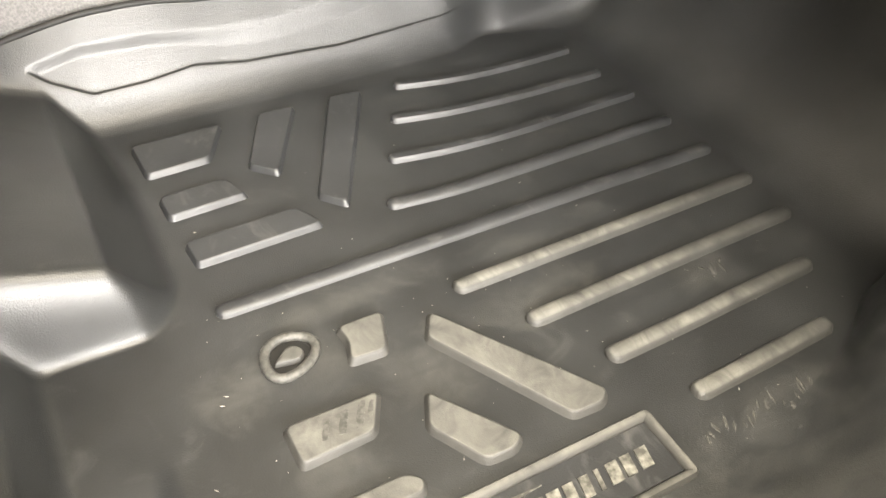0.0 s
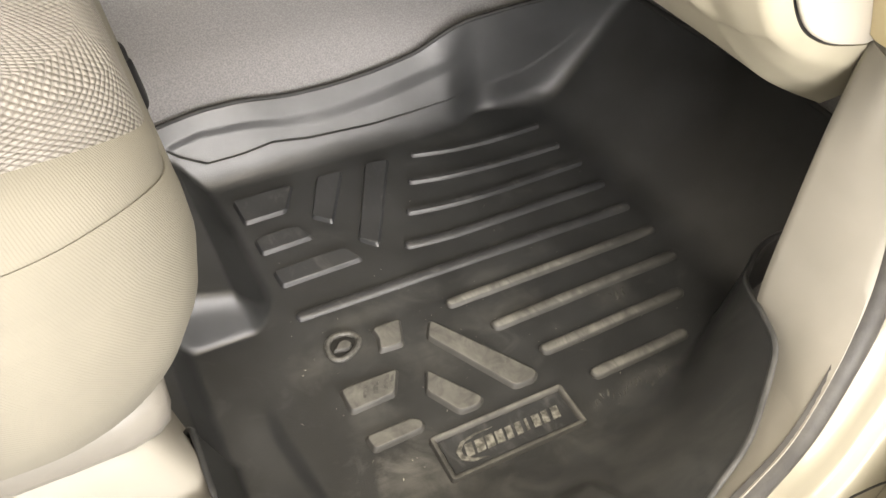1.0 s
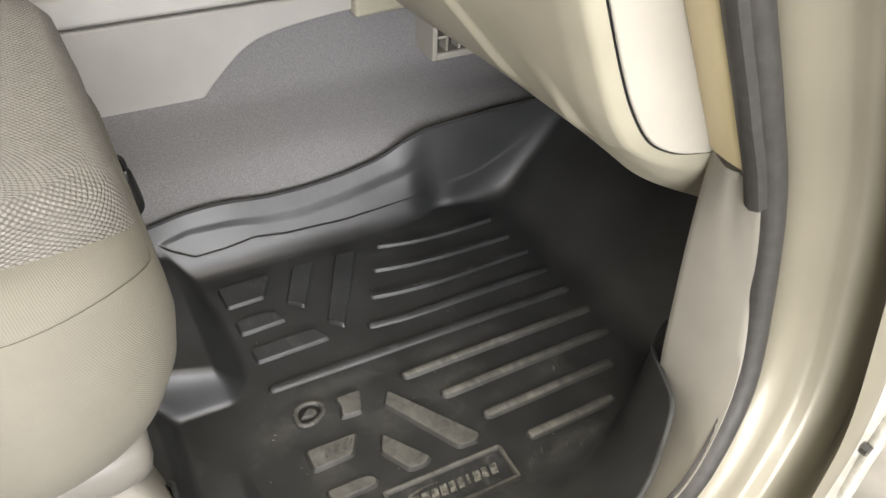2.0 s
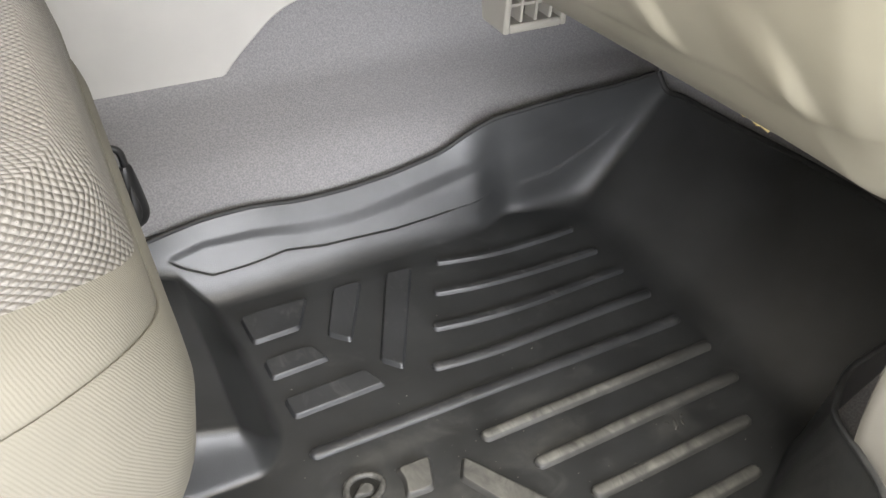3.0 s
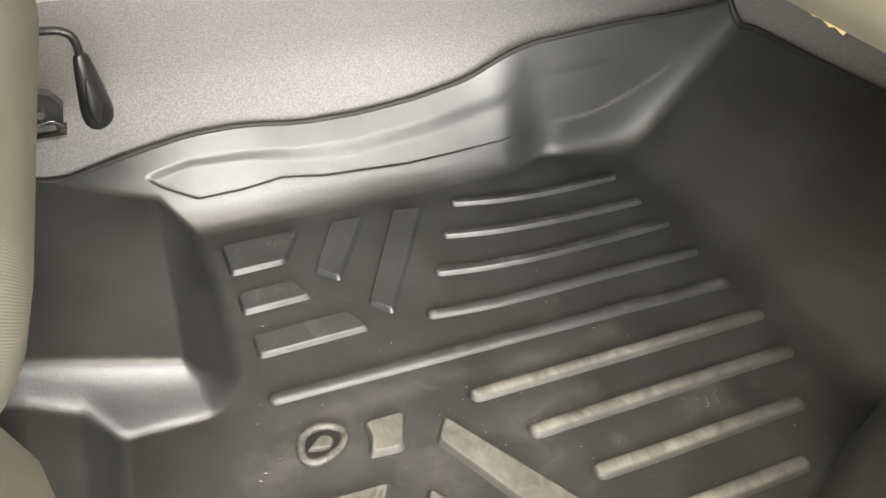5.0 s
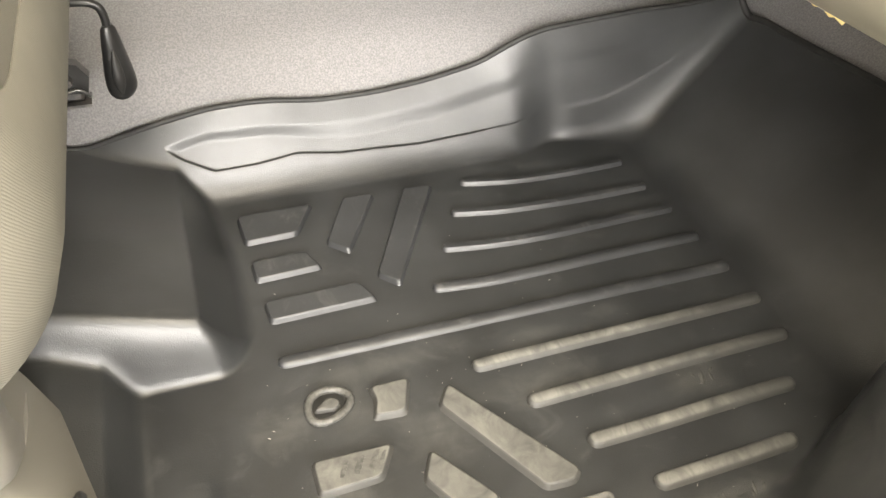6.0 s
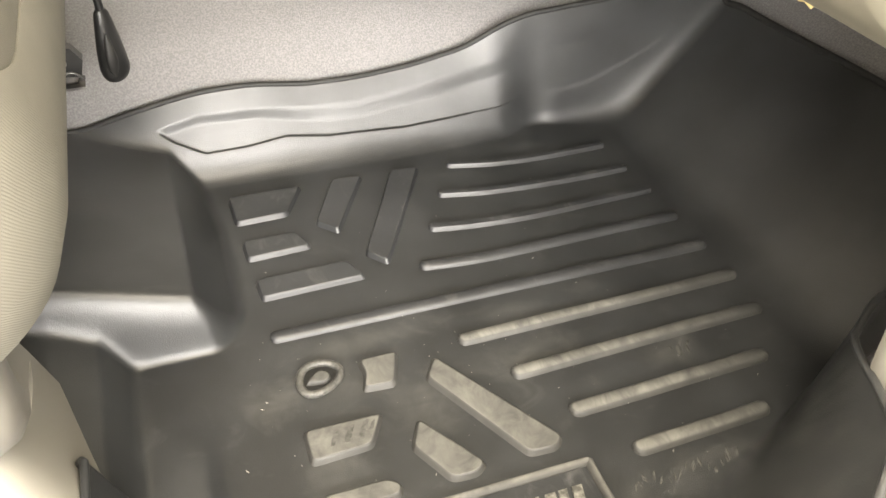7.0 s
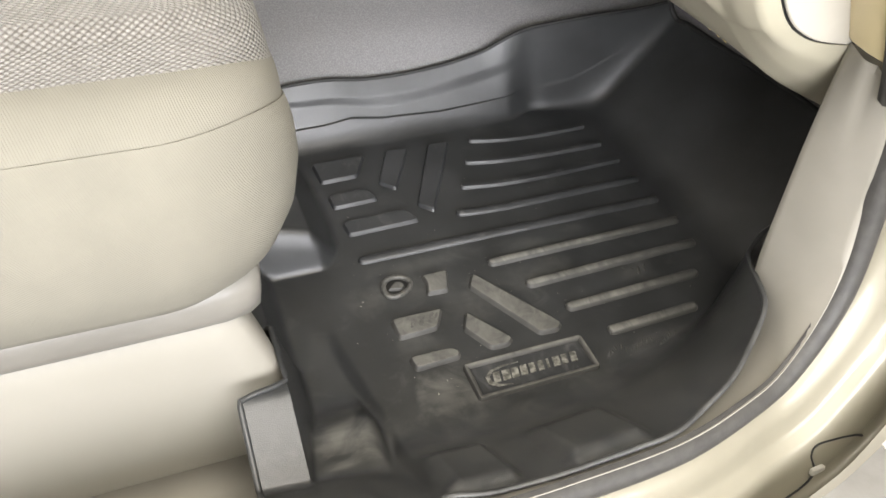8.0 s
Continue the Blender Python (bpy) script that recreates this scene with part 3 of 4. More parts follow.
# ---- centre console ----
console = thing("centre_console", (0.0, 0.45, 0.16), "warm grey plastic centre console side beside the tunnel", "console")
low = curve([(-0.60, 0, 0.160), (-0.2, 0, 0.166), (-0.067, 0, 0.170), (0.030, 0, 0.172), (0.052, 0, 0.178), (0.072, 0, 0.199), (0.100, 0, 0.226), (0.126, 0, 0.247), (0.160, 0, 0.261), (0.220, 0, 0.271), (0.300, 0, 0.279), (0.36, 0, 0.284)], 4)
outline = [(p.x, 0.418, p.z) for p in low] + [(0.36, 0.418, 0.308), (-0.60, 0.418, 0.308)]
soften(part("side_panel", slab(outline, (0, 0.05, 0)), CONSOLE, console), 0.003)
soften(part("ledge", slab([(-0.60, 0.418, 0.3115), (0.40, 0.418, 0.3115), (0.40, 0.430, 0.352), (-0.60, 0.430, 0.352)], (0, 0.07, 0)), CONSOLE, console, "rounded upper ledge"), 0.006, 3)
soften(part("upper_body", slab([(-0.60, 0.448, 0.353), (0.40, 0.448, 0.353), (0.40, 0.455, 0.42), (-0.60, 0.455, 0.42)], (0, 0.20, 0)), CONSOLE, console), 0.006, 3)
soften(part("front_foot", slab([(0.29, 0.40, 0.270), (0.40, 0.40, 0.275), (0.40, 0.40, 0.34), (0.29, 0.40, 0.34)], (0, 0.03, 0)), BEIGE, console, "beige lower corner of the console"), 0.006, 3)

# ---- heater outlet ----
vent = thing("heater_outlet", (0.44, 0.39, 0.19), "small beige heater outlet with a black grille", "vent")
VX0, VX1, VZ0, VZ1, VY = 0.404, 0.500, 0.193, 0.262, 0.368
for nm, b in (("frame_bar", (VX0, VX0 + 0.009, VZ0, VZ1)), ("frame_bar", (VX1 - 0.009, VX1, VZ0, VZ1)), ("frame_bar", (VX0 + 0.009, VX1 - 0.009, VZ0, VZ0 + 0.012)), ("frame_bar", (VX0 + 0.009, VX1 - 0.009, VZ1 - 0.009, VZ1))):
    soften(part(nm, box(b[0], b[1], VY, VY + 0.09, b[2], b[3]), GREIGE, vent), 0.003)
part("duct", box(VX0 + 0.009, VX1 - 0.009, VY + 0.05, VY + 0.08, VZ0 + 0.012, VZ1 - 0.009), EDGE, vent, "black duct")
for x in (0.430, 0.452, 0.474):
    part("slat", box(x, x + 0.004, VY + 0.006, VY + 0.03, VZ0 + 0.012, VZ1 - 0.009), GREIGE, vent)
part("slat", box(VX0 + 0.009, VX1 - 0.009, VY + 0.008, VY + 0.028, 0.226, 0.230), GREIGE, vent)

# ---- dashboard ----
dash = thing("dashboard", (0.35, 0.1, 0.29), "beige moulded plastic dashboard underside and glovebox", "dashboard")
SECTIONS = (
    (0.60, (0.02, 0.80), (0.13, 0.58), (0.18, 0.49), (0.25, 0.39), (0.305, 0.325), (0.60, 0.40)),
    (0.30, (0.02, 0.80), (0.14, 0.58), (0.19, 0.48), (0.265, 0.375), (0.335, 0.309), (0.60, 0.40)),
    (0.15, (0.03, 0.80), (0.155, 0.57), (0.205, 0.47), (0.285, 0.365), (0.366, 0.298), (0.62, 0.39)),
    (0.00, (0.05, 0.80), (0.17, 0.56), (0.22, 0.46), (0.305, 0.355), (0.397, 0.287), (0.64, 0.38)),
    (-0.12, (0.07, 0.80), (0.18, 0.55), (0.232, 0.45), (0.32, 0.345), (0.421, 0.279), (0.64, 0.38)),
    (-0.19, (0.08, 0.80), (0.185, 0.545), (0.237, 0.435), (0.325, 0.340), (0.432, 0.278), (0.64, 0.38)),
    (-0.225, (0.085, 0.80), (0.188, 0.54), (0.240, 0.43), (0.315, 0.362), (0.41, 0.318), (0.60, 0.40)),
    (-0.252, (0.09, 0.80), (0.192, 0.54), (0.243, 0.432), (0.295, 0.392), (0.37, 0.366), (0.55, 0.43)),
    (-0.262, (0.105, 0.80), (0.204, 0.54), (0.250, 0.445), (0.290, 0.410), (0.345, 0.396), (0.50, 0.46)),
)
rows = []
for y, *ctrl in SECTIONS:
    line = curve([(x, y, z) for x, z in ctrl[:5]], 20)
    under = [Vector((ctrl[4][0], y, ctrl[4][1])).lerp(Vector((ctrl[5][0], y, ctrl[5][1])), t) for t in (0.02, 0.06, 0.4, 1.0)]
    rows.append(line + under)
dense = []
for a, b in zip(rows, rows[1:]):
    n = max(3, int((a[0].y - b[0].y) / 0.005))
    for k in range(n):
        dense.append([p.lerp(q, k / n) for p, q in zip(a, b)])
dense.append(rows[-1])
# glovebox face stands proud of the lower lip and carries two swept, pillow-like folds
for row in dense:
    y = row[0].y
    foot = float(np.interp(y, [-0.24, -0.21, -0.155, -0.12, -0.06, 0.0, 0.1, 0.3], [2.3, 2.33, 2.5, 2.56, 2.7, 2.8, 2.95, 3.1]))
    for k in range(80):
        q = k / 20
        face = 0.0030 * step(foot + 0.06, foot - 0.06, q) * step(-0.262, -0.225, y)
        fold = 0.0
        for ridge, begin in ((np.interp(q, [1.2, 1.5, 1.75, 2.0, 2.31, 2.5], [-0.10, -0.145, -0.174, -0.187, -0.198, -0.208]), 1.72),
                             (np.interp(q, [1.4, 1.8, 2.1, 2.31, 2.62, 2.8], [0.03, -0.015, -0.042, -0.054, -0.066, -0.074]), 1.3)):
            d = y - ridge
            fold += 0.0065 * step(-0.010, 0.003, d) * math.exp(-(max(d, 0.0) / 0.040) ** 2) * step(begin, begin + 0.4, q)
        row[k] = row[k] + Vector((-0.75, 0.0, -0.66)) * float(face + fold * step(foot + 0.02, foot - 0.28, q))
shell = part("shell", sheet(dense), BEIGE, dash)
rim = [(p.x, p.z) for p in rows[-1][:81]]


def rim_inside(d, y):
    """The shell's end outline moved inwards by d, closed behind."""
    out = []
    for k in range(0, 81, 3):
        (ax, az), (bx, bz) = rim[max(k - 1, 0)], rim[min(k + 1, 80)]
        tx, tz = bx - ax, bz - az
        n = math.hypot(tx, tz)
        x, z = rim[k][0] - tz / n * d, rim[k][1] + tx / n * d
        if x < 0.342:
            out.append((x, y, z))
    return out + [(0.356, y, 0.402 + d), (0.356, y, 0.80)]


part("end_wall", slab(rim_inside(0.0, -0.2605), (0, 0.02, 0)), DARK, dash, "dark gap round the end cap")
soften(part("end_cap", slab(rim_inside(0.0022, -0.2606), (0, -0.0045, 0)), GREIGE, dash, "grey-beige oval end cap"), 0.0015, 2)
# unseen closing boxes: keep windscreen light from falling in behind the shell
part("top_pad", box(0.02, 1.0, -0.285, 1.25, 0.80, 0.83), BEIGE, dash, "unseen flat dashboard top, added to stop light from above")
part("driver_side", box(0.16, 0.20, 0.60, 1.25, 0.36, 0.80), BEIGE, dash, "unseen driver's side of the dashboard, added to stop light")
tape = slab([(0.402, -0.025, 0.2865), (0.404, -0.030, 0.2835), (0.406, -0.036, 0.2845), (0.407, -0.044, 0.2810), (0.408, -0.048, 0.2825), (0.409, -0.056, 0.2800), (0.410, -0.058, 0.284)], (0.005, 0, 0.003))
tagged(part("foam_tape", tape, FOAM, smooth=False), "torn yellow foam tape under the dashboard edge", "tape")

# ---- door opening: kick panel, seal, painted sill ----
OPENING = curve([(0.10, -0.327, 0.90), (0.24, -0.325, 0.60), (0.30, -0.323, 0.48), (0.348, -0.321, 0.377), (0.372, -0.330, 0.25), (0.362, -0.350, 0.165), (0.310, -0.376, 0.112),
                 (0.25, -0.394, 0.101), (0.17, -0.409, 0.098), (0.05, -0.412, 0.096), (-0.10, -0.410, 0.095), (-0.35, -0.408, 0.095), (-0.9, -0.408, 0.095)], 10)


def frames(path):
    for i, p in enumerate(path):
        t = (path[min(i + 1, len(path) - 1)] - path[max(i - 1, 0)])
        t.y = 0
        t.normalize()
        yield p, Vector((-t.z, 0, t.x))


def along(profile, path=OPENING):
    return sheet([[p + n * a + Vector((0, -b, 0)) for a, b in profile] for p, n in frames(path)])


body = thing("car_body", (0.2, -0.45, 0.0), "champagne painted door opening and sill of the car", "car body")
tagged(part("door_seal", along([(0.000, -0.006), (0.001, 0.004), (0.006, 0.010), (0.013, 0.012), (0.020, 0.010), (0.024, 0.004), (0.024, -0.006)]), RUBBER, body), "dark grey rubber door seal")
part("jamb", along([(0.020, -0.012), (0.024, 0.006), (0.034, 0.017), (0.046, 0.024), (0.058, 0.028), (0.063, 0.033), (0.066, 0.041), (0.070, 0.046), (0.092, 0.055), (0.108, 0.061), (0.113, 0.066), (0.115, 0.073), (0.113, 0.080), (0.100, 0.086), (0.06, 0.088)]), PAINT, body)
band = [p for p in OPENING if 0.02 < p.z < 0.75 and p.x > 0.05]
part("fender_return", sheet([[p + n * a + Vector((0, -b, 0)) for a, b in ((0.106, 0.062), (0.122, 0.058), (0.135, 0.066), (0.150, 0.064), (0.20, 0.060))] for p, n in frames(band)]), FENDER, body, "grey primed fender return")
gap = curve([(0.300, -0.4490, -0.008), (0.322, -0.4465, -0.001), (0.338, -0.4425, 0.006), (0.3425, -0.4378, 0.015), (0.337, -0.4310, 0.030), (0.342, -0.4270, 0.0402), (0.3634, -0.4274, 0.0413), (0.3885, -0.4292, 0.0399), (0.3985, -0.4320, 0.0385)], 6)
part("panel_gap", tube(gap, 0.0012, 6), DARK, body, "dark gap between two body panels")
soften(part("clip", slab([(0.334, -0.4395, 0.012), (0.350, -0.4385, 0.014), (0.351, -0.4370, 0.019), (0.336, -0.4372, 0.018)], (0.001, -0.005, 0.001)), HINGE, body, "small pale clip on the panel gap"), 0.001)
for lo, hi in ((0.26, 0.40), (0.125, 0.215)):
    run = [(p, n) for p, n in frames(OPENING) if lo < p.z < hi and p.x > 0.25]
    hinge = thing("door_hinge", run[len(run) // 2][0] + Vector((0.13, -0.07, 0)), "light grey painted door hinge plate with a bolt", "hinge", "door hinges")
    soften(thicken(part("plate", sheet([[p + n * a + Vector((0, -b, 0)) for a, b in ((0.116, 0.071), (0.124, 0.077), (0.140, 0.082), (0.147, 0.080))] for p, n in run]), HINGE, hinge), 0.004), 0.001)
    p, n = run[len(run) // 2]
    b = bmesh.new()
    bmesh.ops.create_cone(b, cap_ends=True, segments=6, radius1=0.0075, radius2=0.0068, depth=0.007, matrix=Matrix.Translation(p + n * 0.132 + Vector((0, -0.084, 0))) @ pose(0, 0, 0, 90, 0, 0))
    part("bolt", b, STEEL, hinge, "hexagon bolt head", smooth=False)
    p, n = run[2]
    q, m = run[-3]
    part("knuckle", tube([p + n * 0.152 + Vector((0, -0.084, 0)), q + m * 0.152 + Vector((0, -0.084, 0))], 0.008, 12), HINGE, hinge)
# one trim strip from the pillar's foot round into the sill
OUTER = [(0.340, -0.321, 0.396), (0.348, -0.321, 0.377), (0.365, -0.325, 0.31), (0.372, -0.330, 0.25), (0.362, -0.350, 0.165), (0.310, -0.376, 0.112), (0.25, -0.394, 0.101), (0.17, -0.409, 0.098), (0.05, -0.412, 0.096), (-0.10, -0.410, 0.095), (-0.35, -0.408, 0.095), (-0.9, -0.408, 0.095)]
INNER = [(0.340, -0.266, 0.402), (0.343, -0.262, 0.365), (0.346, -0.260, 0.30), (0.349, -0.260, 0.235), (0.352, -0.262, 0.15), (0.342, -0.280, 0.080), (0.27, -0.33, 0.060), (0.17, -0.37, 0.055), (0.05, -0.37, 0.050), (-0.10, -0.345, 0.045), (-0.35, -0.30, 0.03), (-0.9, -0.30, 0.03)]
rows = []
for i, (a, b) in enumerate(zip(curve(INNER, 8), curve(OUTER, 8))):
    t = i / 88
    inside = max(0.0, 1 - t * 2.3)
    row = [a + Vector((0.16, 0.055, 0)) * inside, a + Vector((0.05, 0.022, 0)) * inside, a + Vector((0.012, 0.010, 0)) * inside, a + Vector((0.003, 0.004, 0)) * inside]
    for k in range(13):
        q = k / 12
        bulge = 0.010 * math.sin(math.pi * q) * (1 - 0.6 * t) - 0.010 * math.exp(-((q - 0.60) / 0.10) ** 2) * max(0.0, 1 - t * 5.5)
        row.append(a.lerp(b, q) + Vector((-0.8, -0.2, 0.1)).lerp(Vector((0, 0.1, 0.9)), min(1, t * 2)) * bulge)
    row.append(b + Vector((0.004, -0.002, -0.002)))
    rows.append(row)
kick = thing("kick_panel", (0.38, -0.28, 0.06), "grey-beige plastic kick panel running into the sill trim", "trim panel")
cut = 40
part("pillar_cover", sheet(rows[:cut + 1]), SILLPLASTIC, kick)
part("sill_strip", sheet(rows[cut:]), SILLPLASTIC, kick)
rows = [[(x, -0.196, -0.048), (x, -0.235, -0.045), (x, -0.300, -0.030), (x, -0.355, 0.030), (x, -0.380, 0.072), (x, -0.390, 0.094), (x, -0.402, 0.097)] for x in (-0.9, -0.6, -0.4, -0.25, -0.16)]
tagged(thicken(part("sill_cover", sheet(rows), SILLPLASTIC, up=True), 0.003), "grey-beige plastic sill cover beside the seat", "trim", kind="structure")
pil = [p for p in OPENING if p.z > 0.372]
rows = [[p + n * a + Vector((0, b, 0)) for a, b in ((0.020, 0.064), (-0.001, 0.058), (-0.004, 0.050), (-0.005, 0.030), (-0.004, 0.012), (0.004, 0.004))] for p, n in frames(pil) if p.z > 0.40]
tagged(part("pillar_flange", sheet(rows), PRIMER, body), "cream painted pillar flange")
rows = [[p + n * a + Vector((0, b, 0)) for a, b in ((-0.002, 0.014), (-0.008, 0.010), (-0.010, 0.002), (-0.006, -0.005), (0.006, -0.006))] for p, n in frames(pil)]
tagged(part("pillar_seal", sheet(rows), RUBBER, body), "black rubber flap of the pillar seal")

# ---- seat ----
seat = thing("passenger_seat", (-0.38, 0.0, 0.02), "beige cloth car seat cushion with knitted top and taupe plastic base", "seat")


def seat_ring(dx, dy, z, dip=0.0, n=16):
    """One level of the cushion; seams dip by that much where they pass round to its front."""
    x1, x0, y0, y1, r = -0.102 - dx, -0.66, -0.248 + dy * 0.9, 0.30 - dx, max(0.125 - dy * 0.6, 0.02)
    pts = [Vector((x0 + (x1 - r - x0) * k / 14, y0, z)) for k in range(14)]
    pts += [Vector((x1 - r + r * math.sin(a), y0 + r - r * math.cos(a), z)) for a in (math.pi / 2 * k / n for k in range(n + 1))]
    pts += [Vector((x1, y0 + r + (y1 - y0 - 2 * r) * k / 14, z)) for k in range(1, 14)]
    pts += [Vector((x1 - r + r * math.cos(a), y1 - r + r * math.sin(a), z)) for a in (math.pi / 2 * k / n for k in range(n + 1))]
    pts.append(Vector((x0, y1, z)))
    for q in pts:
        q.z -= dip * float(step(-0.235, -0.09, q.y))
    return pts


LOWER = ((0.075, 0.075, 0.188), (0.052, 0.052, 0.196), (0.034, 0.034, 0.206), (0.016, 0.016, 0.228), (0.004, 0.004, 0.262), (0.000, 0.000, 0.300, 0.006), (0.002, 0.003, 0.335, 0.018), (0.005, 0.0095, 0.362, 0.034), (0.0075, 0.0140, 0.379, 0.044), (0.0085, 0.0155, 0.3815, 0.045))
MIDDLE = ((0.0085, 0.0155, 0.3815, 0.045), (0.0097, 0.0168, 0.3810, 0.045), (0.0096, 0.0178, 0.3835, 0.046), (0.0098, 0.026, 0.394, 0.050), (0.0103, 0.037, 0.406, 0.054), (0.0112, 0.049, 0.4155, 0.056), (0.0128, 0.060, 0.4225, 0.056))
UPPER = ((0.0128, 0.060, 0.4225, 0.056), (0.0134, 0.0612, 0.4238, 0.056), (0.0165, 0.070, 0.4295, 0.044), (0.022, 0.086, 0.4362, 0.024), (0.036, 0.11, 0.442, 0.012), (0.09, 0.15, 0.446, 0.004), (0.20, 0.22, 0.447))
part("side_cloth", sheet([seat_ring(*q) for q in LOWER], uv=True), TWILL, seat, "plain beige cloth")
part("border_cloth", sheet([seat_ring(*q) for q in MIDDLE], uv=True), TWILL, seat, "plain beige border cloth above the seam")
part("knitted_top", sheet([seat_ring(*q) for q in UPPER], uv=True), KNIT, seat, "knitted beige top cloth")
part("seat_pan", box(-0.66, -0.19, -0.17, 0.24, 0.10, 0.20), DARK, seat, "dark seat pan")
rows = []
for x, dy in ((-0.70, 0), (-0.5, 0), (-0.35, 0), (-0.22, 0), (-0.185, 0.001), (-0.165, 0.006), (-0.155, 0.014), (-0.151, 0.030), (-0.153, 0.05)):
    lift = 0.03 * (x + 0.16) * 0.5
    rows.append([(x, y + dy, z + lift) for y, z in ((-0.16, 0.214), (-0.185, 0.212), (-0.200, 0.206), (-0.207, 0.196), (-0.206, 0.176), (-0.200, 0.162), (-0.192, 0.156), (-0.17, 0.155))])
part("side_rail_cover", sheet(rows), SEATTRIM, seat, "taupe plastic band under the cushion")
rows = []
for k, (z, x1, y) in enumerate(((0.158, -0.172, -0.188), (0.150, -0.170, -0.193), (0.12, -0.160, -0.195), (0.08, -0.146, -0.196), (0.04, -0.134, -0.197), (-0.03, -0.118, -0.198), (-0.11, -0.112, -0.199))):
    rows.append([(-0.70, y, z), (-0.45, y, z), (-0.30, y, z), (x1 - 0.03, y, z), (x1 - 0.010, y + 0.003, z), (x1 - 0.002, y + 0.012, z), (x1, y + 0.030, z), (x1 - 0.006, y + 0.06, z), (x1 - 0.03, y + 0.16, z)])
part("side_cover", sheet(rows), SEATSIDE, seat, "beige plastic side cover")

# ---- seat slide handle and rail end ----
handle = thing("seat_slide_handle", (-0.09, 0.235, 0.13), "black plastic grip on a bent steel slide bar", "handle")
part("bar", tube(curve([(-0.24, 0.222, 0.240), (-0.17, 0.220, 0.239), (-0.112, 0.218, 0.237), (-0.096, 0.218, 0.234), (-0.090, 0.218, 0.226), (-0.089, 0.219, 0.206)], 5), 0.0036, 10), DARK, handle, "bent black bar")
GRIP = [(0.000, 0.0050), (0.003, 0.0070), (0.014, 0.0092), (0.030, 0.0118), (0.044, 0.0138), (0.054, 0.0146), (0.060, 0.0138), (0.065, 0.0110), (0.068, 0.0068), (0.0692, 0.0020)]
grip = part("grip", tube([(-0.0892 + d * 0.02, 0.2185 + d * 0.03, 0.2145 - d) for d, r in GRIP], [r for d, r in GRIP], 20, 0.75), DARK, handle, "black tapered grip")
part("thumb_rest", tube([(-0.0885, 0.2085 - 0.004 * math.sin(k * 0.6), 0.196 - 0.008 * k) for k in range(6)], [0.0012, 0.0034, 0.0050, 0.0058, 0.0046, 0.0014], 12, 0.8), EDGE, grip, "raised oval thumb rest")
rail = thing("seat_rail_end", (-0.13, 0.24, 0.13), "oiled dark steel end of the seat rail with a black cap", "seat rail")
soften(part("rail", box(-0.30, -0.122, 0.228, 0.262, 0.142, 0.158), STEEL, rail), 0.003)
part("rail_cap", slab([(-0.20, 0.226, 0.158), (-0.118, 0.226, 0.150), (-0.114, 0.226, 0.166), (-0.122, 0.226, 0.178), (-0.140, 0.226, 0.184), (-0.20, 0.226, 0.184)], (0, 0.012, 0)), DARK, rail, "black rail cap")
part("rail_foot", box(-0.20, -0.117, 0.222, 0.244, 0.1395, 0.142), STEEL, rail, "flat steel foot")

for x, z, r in ((-0.150, 0.168, 0.006), (-0.132, 0.165, 0.0045)):
    b = bmesh.new()
    bmesh.ops.create_cone(b, cap_ends=True, segments=16, radius1=r, radius2=r * 0.8, depth=0.008, matrix=Matrix.Translation((x, 0.2225, z)) @ pose(0, 0, 0, 90, 0, 0))
    part("rivet", b, STEEL, rail, "oily steel rivet")
part("spring_wire", tube(curve([(-0.175, 0.221, 0.152), (-0.155, 0.219, 0.160), (-0.140, 0.219, 0.156), (-0.125, 0.220, 0.158), (-0.116, 0.221, 0.150)], 6), 0.0014, 8), STEEL, rail, "bent steel wire")

# ---- the rest of the cabin and the garage, closed round ----
tagged(part("far_side_wall", box(-1.6, 1.0, 1.25, 1.30, -0.06, 0.68), GREIGE), "plain far side of the cabin", "wall", kind="structure")
tagged(part("rear_wall", box(-1.65, -1.6, -0.42, 1.30, -0.06, 1.10), GREIGE), "plain back of the cabin", "wall", kind="structure")
# out of view: blocks light from above, pale so the mat mirrors it
tagged(part("roof", box(-1.65, 0.25, -0.36, 1.30, 1.10, 1.14), LINING), "unseen plain roof lining, added to shade the cabin", "roof", kind="structure")
# added to hold door light off the toe board; starts late to let some past
tagged(part("footwell_light_stop", box(0.56, 1.0, -0.286, -0.270, -0.06, 0.60), CARPET), "unseen carpet-coloured wall added to shade the toe board", "wall", kind="structure")
tagged(part("ground", box(-4, 4, -4, 3, -0.50, -0.40), CONCRETE), "grey-brown concrete garage floor", "ground", kind="structure")
for nm, b in (("wall_south", (-4, 4, -4.1, -4, -0.4, 3)), ("wall_north", (-4, 4, 3, 3.1, -0.4, 3)), ("wall_east", (4, 4.1, -4, 3, -0.4, 3)), ("wall_west", (-4.1, -4, -4, 3, -0.4, 3))):
    tagged(part(nm, box(*b), WALLPAINT), "plain painted garage wall", "wall", kind="structure")
tagged(part("ceiling", box(-4, 4, -4, 3, 3, 3.1), WALLPAINT), "plain white garage ceiling", "ceiling", kind="structure")

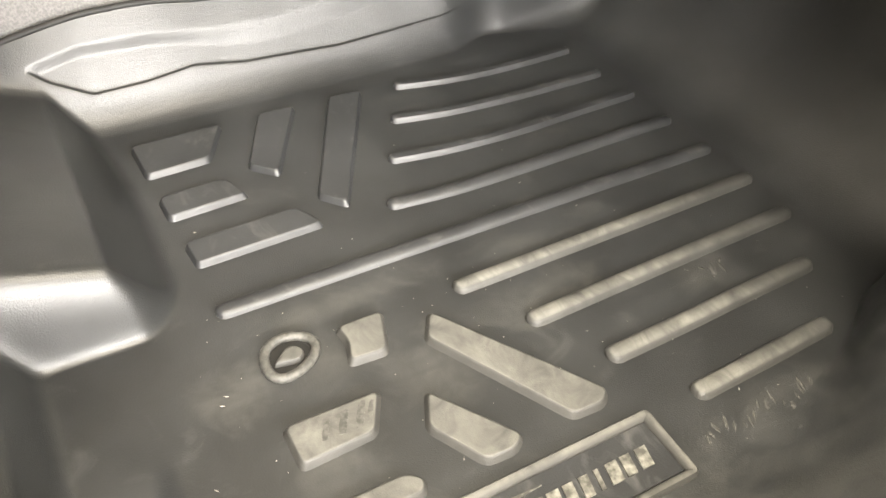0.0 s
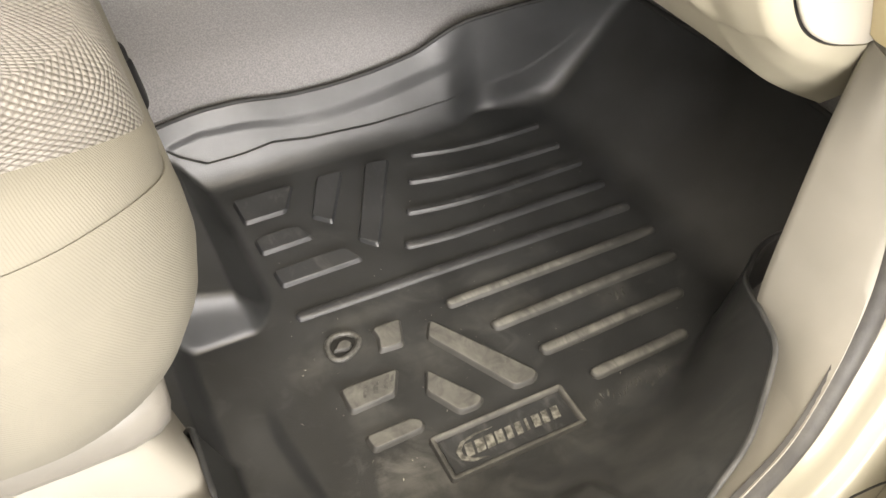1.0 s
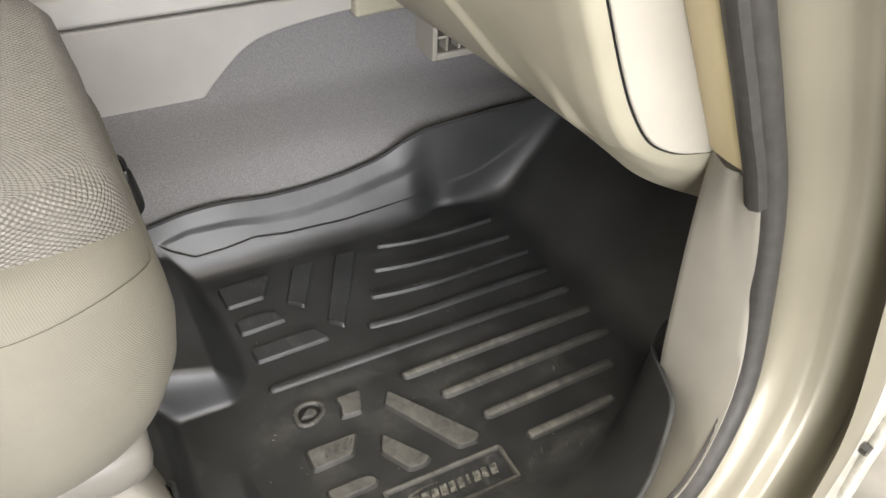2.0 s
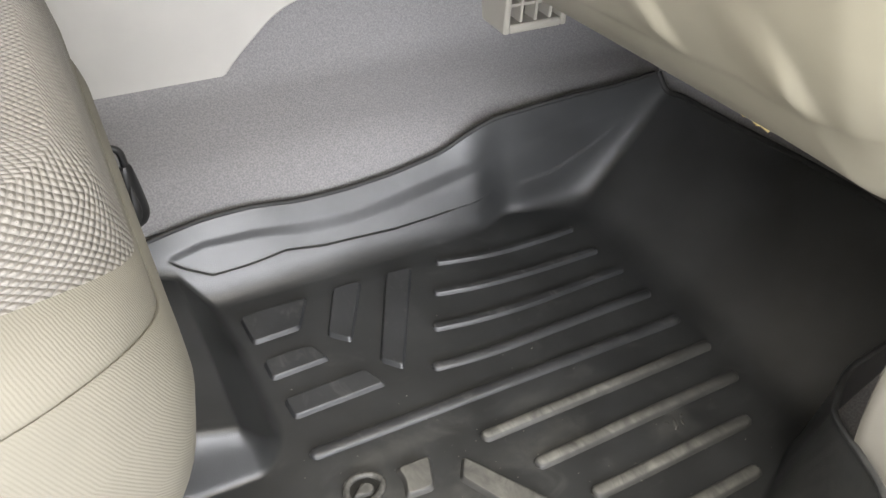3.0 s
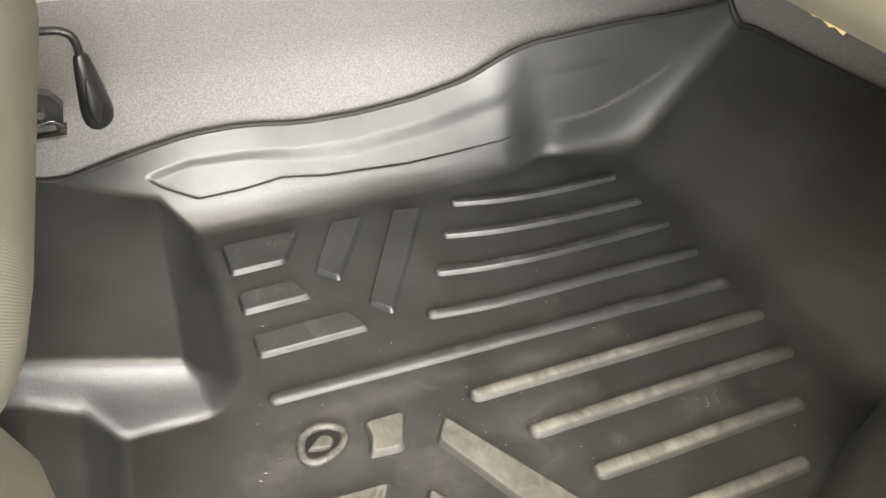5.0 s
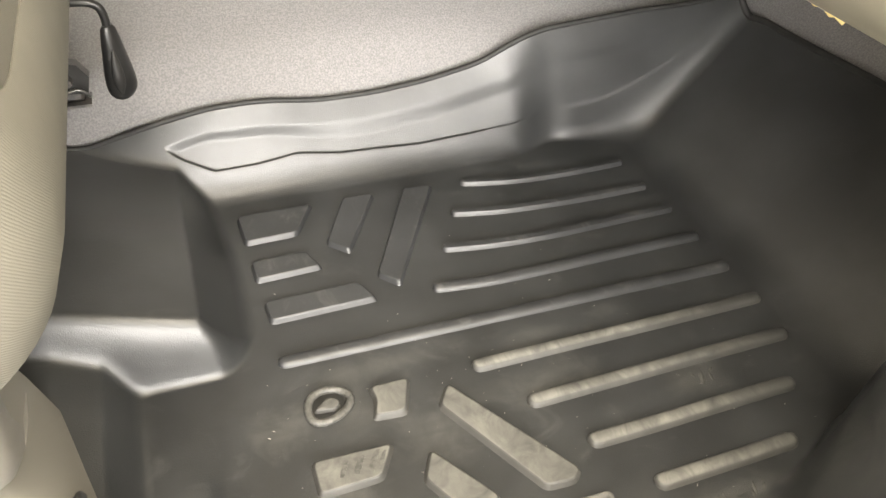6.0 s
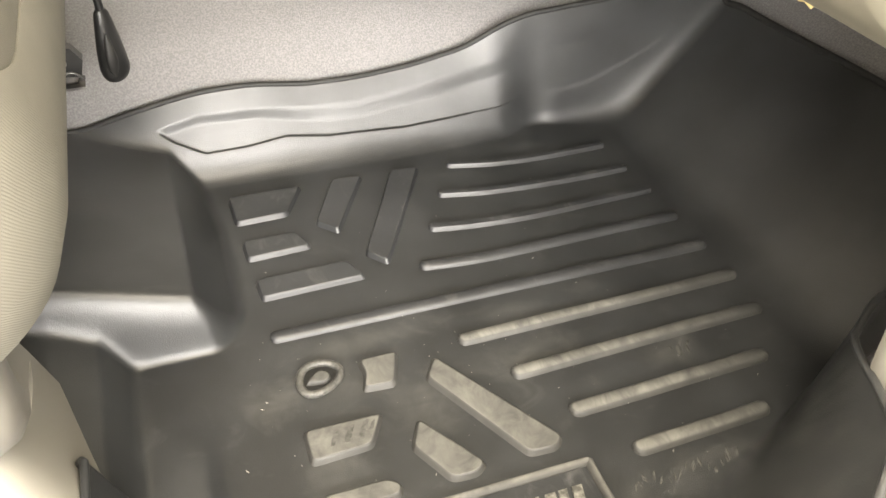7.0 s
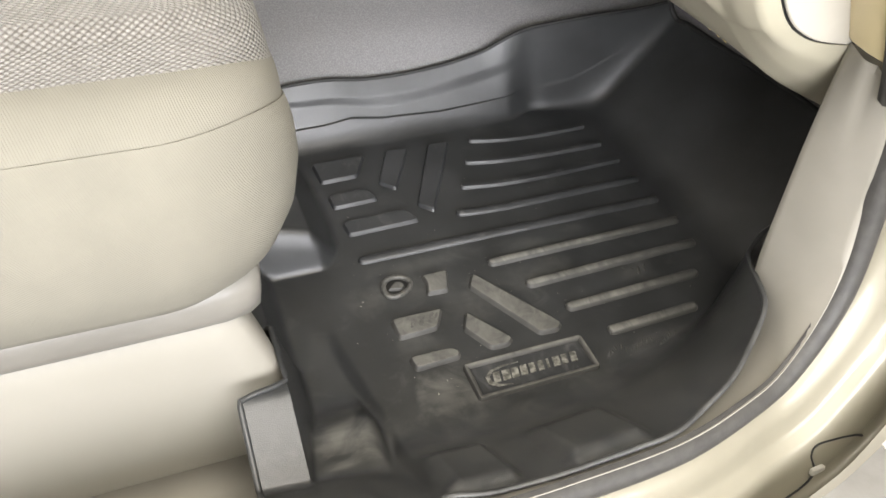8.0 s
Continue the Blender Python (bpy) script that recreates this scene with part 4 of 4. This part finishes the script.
# ---- crumbs and lint lying on the mat ----
rnd = random.Random(7)
bm = bmesh.new()
for _ in range(150):
    x, y = rnd.uniform(-0.02, 0.42), rnd.uniform(-0.24, 0.20)
    if rnd.random() < 0.6:
        x, y = rnd.gauss(0.12, 0.11), rnd.gauss(-0.11, 0.08)
    if not (-0.05 < x < 0.42 and -0.255 < y < 0.225):
        continue
    r, a = rnd.uniform(0.0002, 0.0005), rnd.uniform(0, 3.1)
    long = r * rnd.choice((1, 1, 1.5, 4))
    d, e = Vector((math.cos(a), math.sin(a), 0)) * long, Vector((-math.sin(a), math.cos(a), 0)) * r
    c = Vector((x, y, 0.0004))
    base = [bm.verts.new(c + v) for v in (d, e, -d, -e)]
    tip = bm.verts.new(c + Vector((0, 0, r * 1.2)))
    for k in range(4):
        bm.faces.new((base[k], base[(k + 1) % 4], tip))
tagged(part("crumbs", bm, LINT, smooth=False), "pale crumbs and lint scattered on the floor mat", "crumbs", kind="stuff")

# ---- dried scuff marks near the sill ----
bm = bmesh.new()
for i in range(17):
    x = 0.226 + 0.0058 * i + rnd.uniform(-0.002, 0.002)
    y = -0.228 + 0.004 * math.sin(i * 0.9) + rnd.uniform(-0.003, 0.003)
    l, w, a = rnd.uniform(0.003, 0.007), rnd.uniform(0.0008, 0.0018), rnd.uniform(0.9, 1.7)
    d, e = Vector((math.cos(a), math.sin(a), 0)), Vector((-math.sin(a), math.cos(a), 0))
    c = Vector((x, y, 0.0002))
    ring = [bm.verts.new(c + v) for v in (d * l, d * l * 0.3 + e * w, -d * l * 0.6 + e * w * 0.7, -d * l, -d * l * 0.4 - e * w, d * l * 0.4 - e * w * 0.8)]
    top = bm.verts.new(c + Vector((0, 0, 0.0003)))
    for k in range(6):
        bm.faces.new((ring[k], ring[(k + 1) % 6], top))
for x, y, l, w, a in ((0.333, -0.118, 0.008, 0.0026, 1.2), (0.341, -0.119, 0.006, 0.0016, 1.4), (0.345, -0.112, 0.003, 0.0014, 0.6), (0.326, -0.113, 0.003, 0.0012, 2.2)):
    d, e, c = Vector((math.cos(a), math.sin(a), 0)), Vector((-math.sin(a), math.cos(a), 0)), Vector((x, y, 0.0002))
    ring = [bm.verts.new(c + v) for v in (d * l, d * l * 0.3 + e * w, -d * l * 0.6 + e * w * 0.7, -d * l, -d * l * 0.4 - e * w, d * l * 0.4 - e * w * 0.8)]
    top = bm.verts.new(c + Vector((0, 0, 0.0003)))
    for k in range(6):
        bm.faces.new((ring[k], ring[(k + 1) % 6], top))
tagged(part("scuff_marks", bm, SCUFF, smooth=False), "dried pale scuff marks on the floor mat", "scuff marks", kind="stuff")
